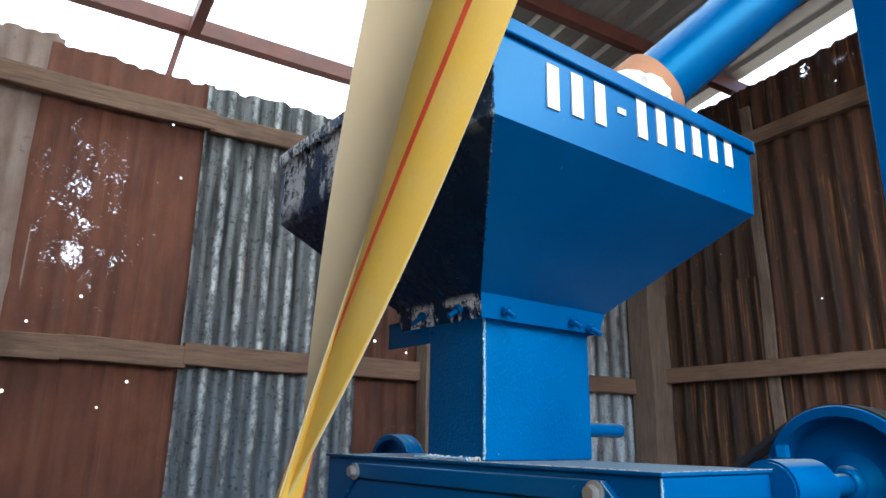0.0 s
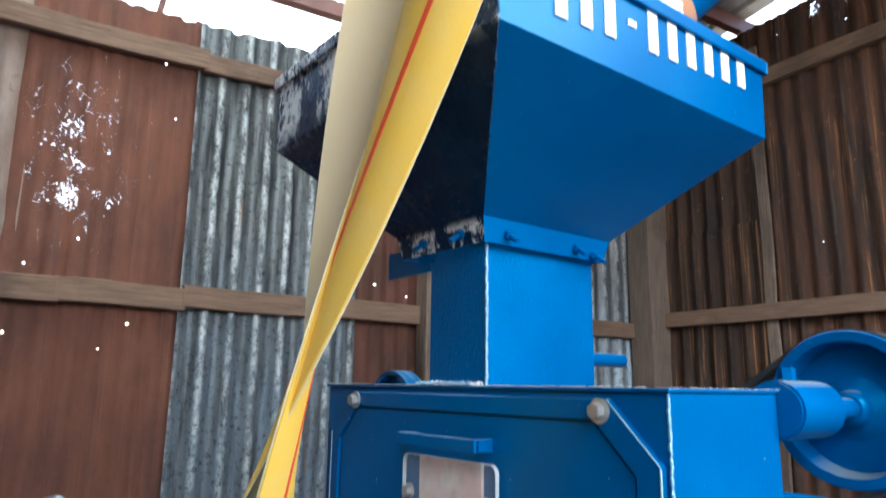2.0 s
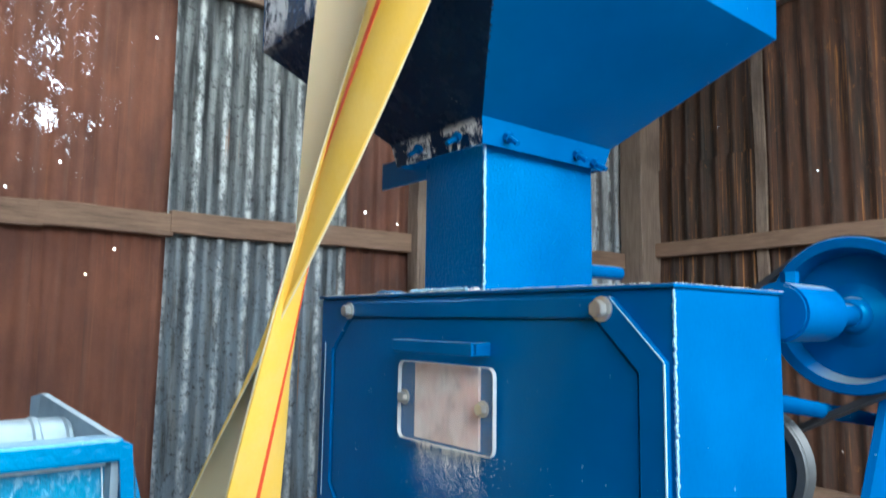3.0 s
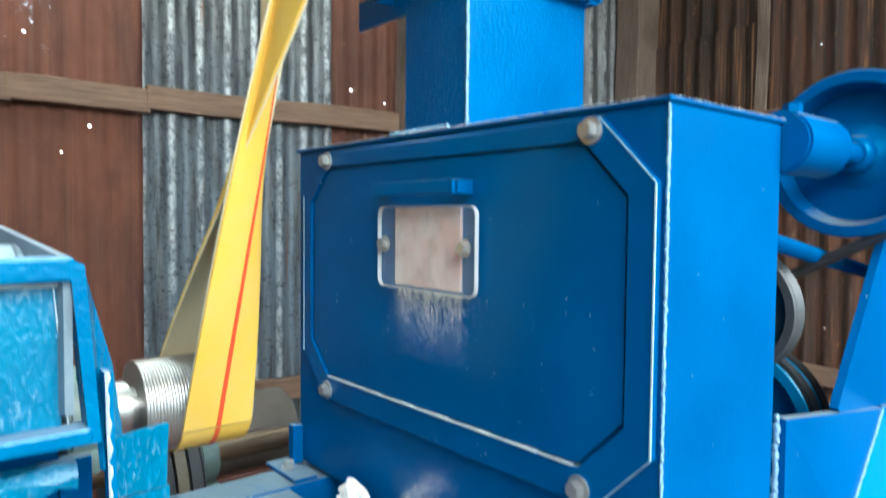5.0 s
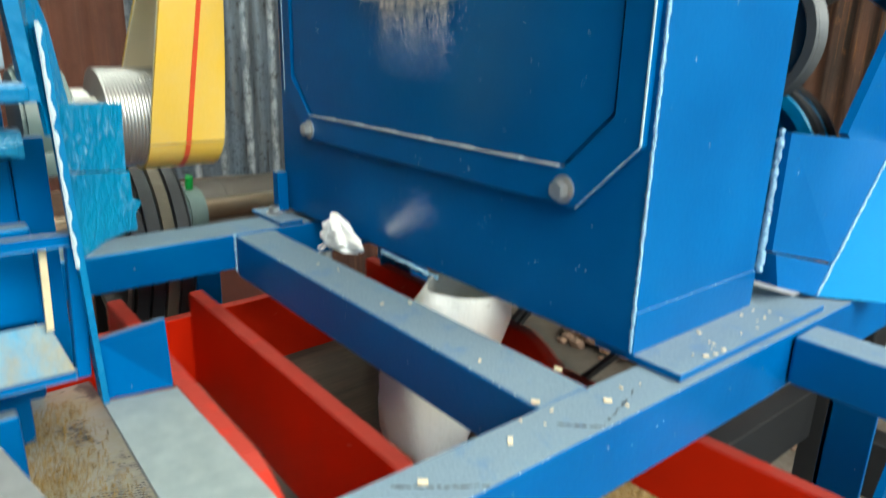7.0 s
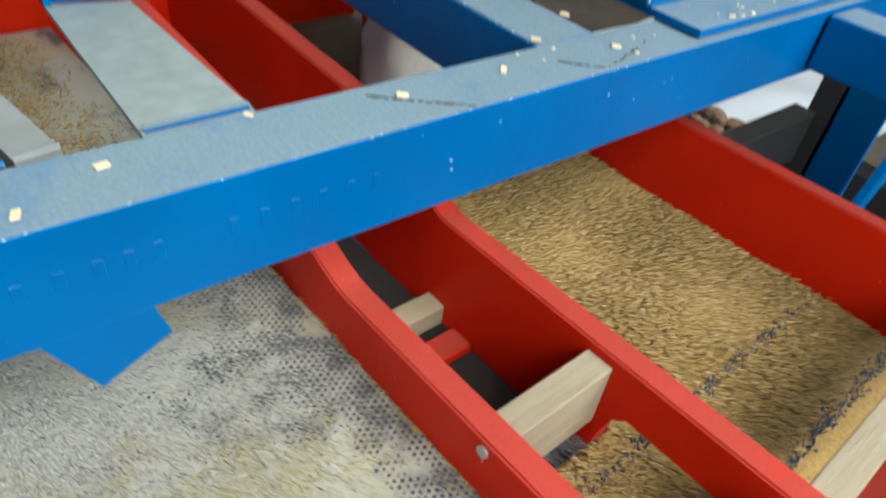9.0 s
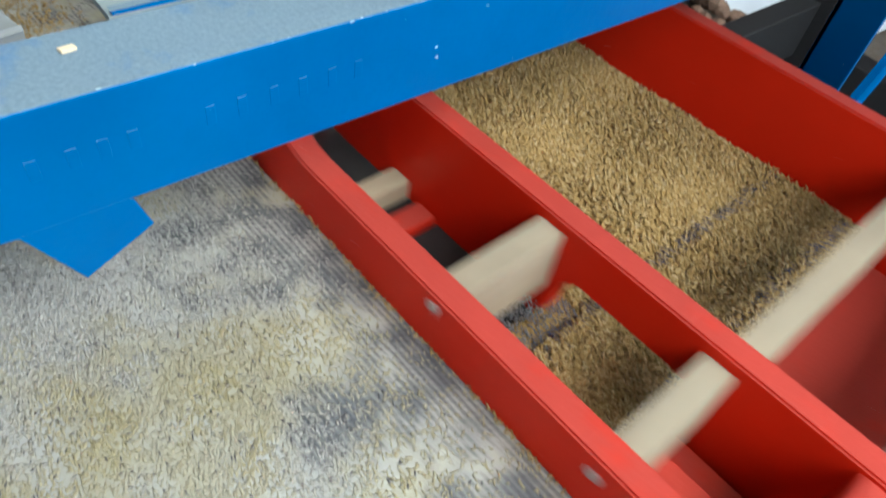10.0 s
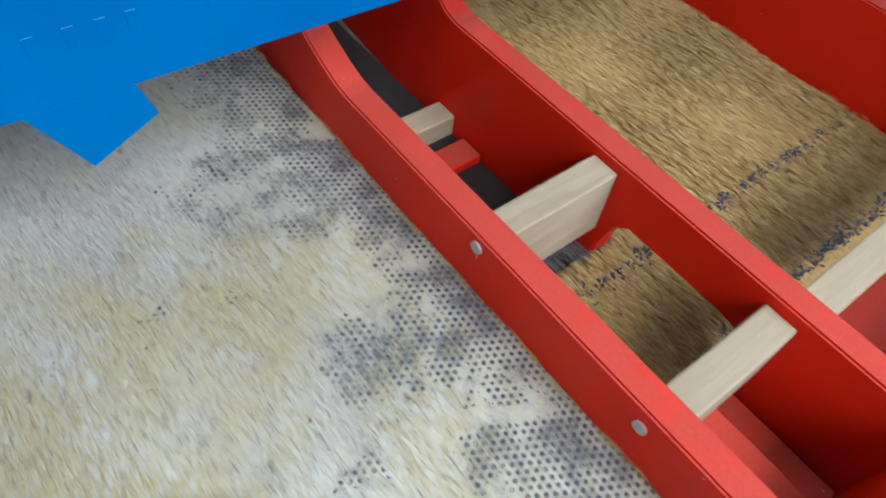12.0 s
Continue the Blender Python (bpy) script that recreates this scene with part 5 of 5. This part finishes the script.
TOP = (-0.345, 2.13)
upper = thing("overhead_pulley", (TOP[0], 0.40, TOP[1]), "steel overhead pulley driving the crossed belt", "pulley")
part("drum", lathe((TOP[0], 0, TOP[1]), (0, 1, 0), [(0.0, 0.34), (0.118, 0.34), (0.121, 0.40), (0.118, 0.46), (0.0, 0.46)], 56), SHINY, upper, smooth=True)
part("shaft", tube((TOP[0], 0.0, TOP[1]), (TOP[0], 0.7, TOP[1]), 0.02), SHINY, upper, smooth=True)
part("hanger", box(TOP[0] - 0.03, TOP[0] + 0.03, 0.62, 0.66, TOP[1], 3.56), BLUE, upper)


def belt_strand(p, q, sign, turned, parent_name, n=110, w=0.041, y=0.402, lift=0.0):
    """A belt strand from p to q (x, z) that turns half round on the way: cloth side, backing and red line."""
    a, b = Vector((p[0], y, p[1])), Vector((q[0], y, q[1]))
    d = (b - a).normalized()
    n0 = Vector((d.z, 0, -d.x))
    face, back, line = bmesh.new(), bmesh.new(), bmesh.new()
    rows = []
    for k in range(n + 1):
        f = k / n
        th = -math.pi * f
        across = Vector((0, 1, 0)) * math.cos(th) + n0 * math.sin(th)
        out = (n0 * math.cos(th) - Vector((0, 1, 0)) * math.sin(th)) * sign
        rows.append((a.lerp(b, f) + Vector((0, lift * math.sin(math.pi * f), 0)), across, out))

    def cup(i):
        """The twisted belt curls across its width."""
        return 0.019 * math.sin(math.pi * i / n)

    def strip(bm, u0, u1, h0, h1):
        us = [u0 + (u1 - u0) * k / 8 for k in range(9)]
        loop = [(u, h0) for u in us] + [(u, h1) for u in reversed(us)]
        ring = [[bm.verts.new(c + s * u + o * (h + cup(i) * (0.35 - (u / w) ** 2))) for u, h in loop] for i, (c, s, o) in enumerate(rows)]
        for r, t in zip(ring, ring[1:]):
            for j in range(len(loop)):
                bm.faces.new((r[j], r[(j + 1) % len(loop)], t[(j + 1) % len(loop)], t[j]))
    strip(face, -w, w, 0.0, 0.0022)
    strip(back, -w, w, -0.0018, 0.0)
    strip(line, -0.0028, 0.0028, 0.0021, 0.0029)
    return face, back, line


belt = thing("flat_belt", (-0.85, 0.40, 1.0), "yellow crossed flat belt with a red line and pale backing", "belt")
for p, q, sg, lift in (((-0.8489, 1.0115), (-0.462, 2.155), 1, 0.004), ((-0.9512, 1.0583), (-0.232, 2.085), -1, -0.004)):
    f, bk, ln = belt_strand(p, q, sg, False, "flat_belt", lift=lift)
    part("strand", f, BELT, belt, smooth=True)
    part("strand_backing", bk, BELT_BACK, belt, "pale grey-yellow backing", smooth=True)
    part("red_line", ln, BELT_LINE, belt, "thin red centre line", smooth=True)


def wrap(cx, cz, r, a0, a1):
    face, back, line = bmesh.new(), bmesh.new(), bmesh.new()
    for bm, u, r0, r1 in ((face, 0.041, r + 0.0018, r + 0.004), (back, 0.041, r, r + 0.0018), (line, 0.0028, r + 0.0039, r + 0.0047)):
        rows = []
        for k in range(33):
            a = a0 + (a1 - a0) * k / 32
            rows.append([bm.verts.new((cx + rr * math.cos(a), 0.402 + y, cz + rr * math.sin(a))) for y, rr in ((-u, r0), (u, r0), (u, r1), (-u, r1))])
        for s, t in zip(rows, rows[1:]):
            for j in range(4):
                bm.faces.new((s[j], s[(j + 1) % 4], t[(j + 1) % 4], t[j]))
    return face, back, line


for c in ((-0.90, 1.035, 0.0545, radians(-26), radians(-206)), (TOP[0], TOP[1], 0.119, radians(-25), radians(172))):
    f, bk, ln = wrap(*c)
    part("wrap", f, BELT, belt, smooth=True)
    part("wrap_backing", bk, BELT_BACK, belt, smooth=True)
    part("red_line", ln, BELT_LINE, belt, smooth=True)

# ---- shaking sieve ----
SIEVE_AT = Vector((-0.35, 0.45, 0.60))
sieve = thing("shaking_sieve", tuple(SIEVE_AT), "red wooden shaking sieve under the blue frame, strewn with husk", "sieve")


def board(y0, y1, high, low, x_back, x_drop, x_front, floor_, arch=()):
    """A side board whose upper edge steps down in a curve towards the front."""
    top = [(x_back, high), (x_drop - 0.05, high)]
    for k in range(9):
        q = k / 8
        top.append((x_drop - 0.04 + 0.08 * q, high + (low - high) * (3 * q * q - 2 * q ** 3)))
    top.append((x_front, low))
    pts = [(x, y0, z) for x, z in top] + [(x_front, y0, floor_)] + [(x, y0, z) for x, z in arch] + [(x_back, y0, floor_)]
    bm = prism(pts, (0, y1 - y0, 0))
    rim = [e for e in bm.edges if len(e.link_faces) == 2 and e.calc_face_angle(0) > 0.9]
    bmesh.ops.bevel(bm, geom=rim, offset=0.0016, segments=2, affect="EDGES")
    return bm




def toed(bm):
    """Lets the rear of a long board run on parallel to the frame."""
    bmesh.ops.bisect_plane(bm, geom=bm.verts[:] + bm.edges[:] + bm.faces[:], plane_co=(-0.45, 0, 0), plane_no=(1, 0, 0))
    for v in bm.verts:
        v.co.y += 0.06 * max(0.0, -0.45 - v.co.x)
    return bm


SH = -0.0205
first = board(0.3455, 0.3665, 0.722, 0.700, -1.05 + SH, -0.425 + SH, 0.02 + SH, 0.585)
for x in (-0.50, -0.525, -0.55, -0.575, -0.60):
    bmesh.ops.bisect_plane(first, geom=first.verts[:] + first.edges[:] + first.faces[:], plane_co=(x, 0, 0), plane_no=(1, 0, 0))
for v in first.verts:
    if v.co.z > 0.71:
        q = min(1.0, max(0.0, (-0.50 - v.co.x) / 0.10))
        v.co.z += 0.036 * (3 * q * q - 2 * q ** 3)
part("side_board", toed(first), RED, sieve)
ARCH = ((-0.122, 0.585), (-0.126, 0.640), (-0.135, 0.652), (-0.150, 0.655), (-0.232, 0.655), (-0.243, 0.645), (-0.250, 0.620), (-0.253, 0.585))
part("side_board", toed(board(0.4637, 0.485, 0.745, 0.700, -1.05 + SH, -0.455 + SH, 0.02 + SH, 0.585, ARCH)), RED, sieve, "red board with an arched cut-out")
part("side_board", toed(board(0.7975, 0.8175, 0.735, 0.702, -1.05 + SH, -0.60 + SH, 0.02 + SH, 0.560)), RED, sieve)
part("side_board", board(-0.24, -0.22, 0.755, 0.700, -1.05 + SH, -0.40 + SH, 0.02 + SH, 0.585), RED, sieve)
part("rear_board", box(-1.07 + SH, -1.05 + SH, -0.24, 0.82, 0.585, 0.705, 0.002), RED, sieve)
part("front_board", box(-0.006 + SH, 0.018 + SH, 0.3675, 0.4627, 0.600, 0.698, 0.002), RED, sieve)
part("front_board", box(0.02 + SH, 0.04 + SH, -0.24, 0.82, 0.585, 0.700, 0.002), RED, sieve)
part("inner_slat", box(-0.60 + SH, -0.05 + SH, 0.368, 0.378, 0.60, 0.645, 0.001), RED, sieve)


def block(x, y0, y1, zt, h, name="wooden_block"):
    bm = box(x - 0.0115, x + 0.0115, y0, y1, zt - h, zt, 0.0015)
    for v in bm.verts:
        v.co.z += 0.0015 * math.sin(v.co.y * 90 + x * 40)
    return part(name, bm, PALE_WOOD, sieve, "bare pale wooden cross block")


for x in (-0.246, -0.100):
    block(x + SH, 0.3665, 0.4635, 0.692, 0.058)
block(-0.412 + SH, 0.3665, 0.4635, 0.616, 0.022)
block(-0.093 + SH, 0.4855, 0.797, 0.690, 0.030)
for x, z in ((-0.241, 0.690), (-0.104, 0.685)):
    part("screw", tube((x + SH, 0.344, z), (x + SH, 0.3457, z), 0.0045, seg=14), STEEL, sieve)
part("screw", tube((-0.096 + SH, 0.4622, 0.683), (-0.096 + SH, 0.4639, 0.683), 0.004, seg=14), STEEL, sieve)

part("screen", box(-1.04 + SH, 0.018 + SH, -0.219, 0.345, 0.645, 0.649, 0), SCREEN, sieve, "perforated steel screen filmed with bran")
part("husk_shelf", box(-0.232 + SH, -0.104 + SH, 0.368, 0.4855, 0.594, 0.6045, 0), PADDY_BED, sieve)
part("floor_slat", box(-0.10 + SH, -0.008 + SH, 0.368, 0.424, 0.624, 0.634, 0.001), RED, sieve)
part("floor_slat", box(-0.10 + SH, -0.008 + SH, 0.434, 0.460, 0.600, 0.608, 0.001), RED, sieve)
part("stop_block", box(-0.385 + SH, -0.360 + SH, 0.40, 0.462, 0.590, 0.603, 0.002), RED, sieve)
# black sheet paints in the shade deep between the boards
part("gap_shade_deck", box(-1.04 + SH, 0.018 + SH, 0.367, 0.463, 0.588, 0.594, 0), BLACK, sieve)
part("husk_deck", box(-0.60 + SH, -0.105 + SH, 0.4855, 0.797, 0.594, 0.605, 0), PADDY_BED, sieve)
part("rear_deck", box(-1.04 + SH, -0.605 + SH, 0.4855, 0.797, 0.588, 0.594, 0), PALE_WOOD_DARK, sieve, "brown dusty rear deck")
part("lower_tray", box(-0.11 + SH, 0.018 + SH, 0.4855, 0.797, 0.570, 0.576, 0), RED, sieve)
for bx in (-0.205, -0.125):
    rng = random.Random(int(-bx * 1000))
    tufts = []
    for k in range(420):
        y = 0.372 + 0.42 * rng.random() if bx < -0.2 else 0.490 + 0.30 * rng.random()
        h = rng.uniform(0.003, 0.015) * (0.35 + 0.9 * max(0.0, noise.noise(Vector((y * 26, bx * 90, 0))) + 0.25)) * (1.0 if y < 0.47 else 0.42)
        x = bx + SH + rng.gauss(0, 0.0032)
        tufts.append(bar((x, y, 0.603), (x + rng.uniform(-0.004, 0.004), y + rng.uniform(-0.003, 0.003), 0.606 + h), 0.0012, 0.0012, 0, (1, 0, 0)))
    ob = part("brush_strip", join(*tufts), BRUSH, sieve, "dark blue brush poking through the husk")
    ob["kind"] = "stuff"


def scatter(name, n, x0, x1, y0, y1, z, length, width, pile, material, label, seed, keep=None, flat=0.7):
    """Grains lying on a deck, as one mesh of small spindles."""
    rs = np.random.RandomState(seed)
    x, y = rs.uniform(x0, x1, n), rs.uniform(y0, y1, n)
    if keep is not None:
        ok = keep(x, y, rs)
        x, y = x[ok], y[ok]
        n = len(x)
    wave = 0.5 + 0.25 * np.sin(x * 41 + y * 13) + 0.25 * np.sin(y * 37 - x * 17)
    zz = z + rs.uniform(0, 1, n) * pile * wave
    a, tip = rs.uniform(0, 2 * np.pi, n), rs.normal(0, 0.4 * flat, n)
    ln, wd = length * rs.uniform(0.7, 1.2, n) / 2, width * rs.uniform(0.7, 1.2, n) / 2
    d = np.stack([np.cos(a) * np.cos(tip), np.sin(a) * np.cos(tip), np.sin(tip)], 1)
    s = np.stack([-np.sin(a), np.cos(a), np.zeros(n)], 1)
    u = np.cross(d, s)
    c = np.stack([x, y, zz], 1) - np.array(SIEVE_AT)
    v = np.empty((n, 6, 3))
    v[:, 0], v[:, 1] = c - d * ln[:, None], c + d * ln[:, None]
    v[:, 2], v[:, 3] = c + s * wd[:, None], c - s * wd[:, None]
    v[:, 4], v[:, 5] = c + u * wd[:, None] * flat, c - u * wd[:, None] * flat
    tri = np.array([(0, 2, 4), (0, 4, 3), (0, 3, 5), (0, 5, 2), (1, 4, 2), (1, 3, 4), (1, 5, 3), (1, 2, 5)])
    f = (tri[None] + (np.arange(n) * 6)[:, None, None]).reshape(-1, 3)
    data = bpy.data.meshes.new(name)
    data.vertices.add(n * 6)
    data.vertices.foreach_set("co", v.reshape(-1))
    data.loops.add(len(f) * 3)
    data.loops.foreach_set("vertex_index", f.reshape(-1).astype(np.int32))
    data.polygons.add(len(f))
    data.polygons.foreach_set("loop_start", np.arange(0, len(f) * 3, 3, dtype=np.int32))
    data.update(calc_edges=True)
    data.validate()
    data.materials.append(material)
    ob = new(name, data)
    ob.location = SIEVE_AT
    return tagged(ob, label, "grain", kind="stuff")


def rice_cover(x, y, rs):
    thick = 0.5 + 0.5 * np.sin(x * 23 + 1.5 * np.sin(y * 31)) * np.cos(y * 19 + x * 9)
    edge = np.clip((0.328 - y) / 0.10, 0, 1)
    front = np.clip((-0.13 - x) / 0.10, 0.34, 1)
    return rs.uniform(0, 1, len(x)) < np.clip(edge * (0.35 + 0.65 * thick) * front + 0.06, 0, 1)


rice = scatter("rice_layer", 105000, -0.60, 0.0, 0.0, 0.343, 0.6493, 0.0046, 0.0012, 0.0004, RICE, "white rice and yellow bran spread on the screen", 1, rice_cover, 0.14)
husk = scatter("husk_layer", 34000, -0.60, -0.129, 0.487, 0.796, 0.6053, 0.0085, 0.0022, 0.007, PADDY, "golden paddy husk heaped in the sieve", 2)
husk_low = scatter("husk_layer", 6500, -0.232, -0.125, 0.369, 0.486, 0.6050, 0.0085, 0.0022, 0.006, PADDY, "golden paddy husk between the boards", 3)

fringe = scatter("husk_fringe", 260, -0.60, 0.0, 0.3415, 0.3452, 0.6495, 0.007, 0.0014, 0.005, PADDY, "line of straw-coloured husk along the red board", 9)
bran = scatter("bran_patch", 2600, -0.285, -0.205, 0.370, 0.486, 0.6035, 0.0045, 0.0015, 0.006, GREY_BRAN, "grey bran lying between the boards", 7)
heap = scatter("husk_heap", 42000, -1.02, -0.57, -0.14, 0.33, 0.6493, 0.0075, 0.002, 0.009, PADDY, "brown-gold husk drifting over the rear of the screen", 4, lambda x, y, rs: rs.uniform(0, 1, len(x)) < np.clip((0.325 - y) / 0.12, 0, 1) * (0.72 + 0.28 * np.sin(x * 30 + y * 20) ** 2) * np.clip((-0.57 - x) / 0.05, 0, 1))

# ---- husk chips and dust on the frame ----
chips = thing("husk_chips", (-0.37, 0.5, 0.855), "loose husk chips lying on the blue frame", "husk", kind="stuff")
bm = bmesh.new()
rng = random.Random(17)
spots = [(-0.43, 0.565, 0.853), (-0.367, 0.553, 0.855), (-0.375, 0.209, 0.855), (-0.372, 0.45, 0.855), (-0.40, 0.505, 0.855), (-0.372, 0.372, 0.855), (-0.355, 0.17, 0.855)]
spots += [(rng.uniform(-0.39, -0.352), rng.uniform(0.65, 0.83), 0.863) for _ in range(16)]
spots += [(rng.uniform(-0.39, -0.345), rng.uniform(0.1, 0.6), 0.855) for _ in range(7)]
spots += [(rng.uniform(-0.9, -0.42), rng.uniform(0.51, 0.555), 0.853) for _ in range(5)]
for k, (x, y, z) in enumerate(spots):
    big = 0.0036 if k < 7 else rng.uniform(0.0010, 0.0028)
    bmesh.ops.create_cube(bm, size=1.0, matrix=Matrix.Translation((x, y, z + big * 0.22)) @ pose(0, 0, 0, rng.uniform(-8, 8), rng.uniform(-8, 8), rng.uniform(0, 180)) @ Matrix.Diagonal((big * 1.9, big, big * 0.4, 1)))
part("chip", bm, CHIP, chips)


# ---- motion ----
def motions():
    rows = []
    for k in range(366):
        t = k / 30
        rows.append((t, pose(SIEVE_AT.x + 0.0205 * math.sin(2 * math.pi * 3.67 * t + 1.2), SIEVE_AT.y + 0.0011 * math.sin(2 * math.pi * 3.67 * t + 1.2), SIEVE_AT.z, 0, 0, 3.0)))
    walk(sieve, rows)
    # running pulleys and drums
    for one, at, rate in ((wheel, (-0.402, 1.055, 1.341), 760.0), (low_pulley, (-0.525, 1.02, 0.985), 760.0), (drum, (-0.90, 0.40, 1.035), 900.0), (grooved, (-1.28, 0.445, 0.790), 600.0)):
        walk(one, [(k / 30, pose(*at, 0, rate * k / 30, 0)) for k in range(366)])
    # the loose grain slides back on the decks and swings less than the sieve
    for layer, share in ((rice, 0.5), (husk, 0.5), (husk_low, 0.4), (bran, 0.9), (heap, 0.5), (fringe, 0.6)):
        lag = []
        for k in range(366):
            t = k / 30
            s = math.sin(2 * math.pi * 3.67 * t + 0.1)
            lag.append((t, pose(SIEVE_AT.x + 0.0205 * share * s, SIEVE_AT.y + 0.0011 * share * s, SIEVE_AT.z, 0, 0, 3.0)))
        walk(layer, lag)


motions()
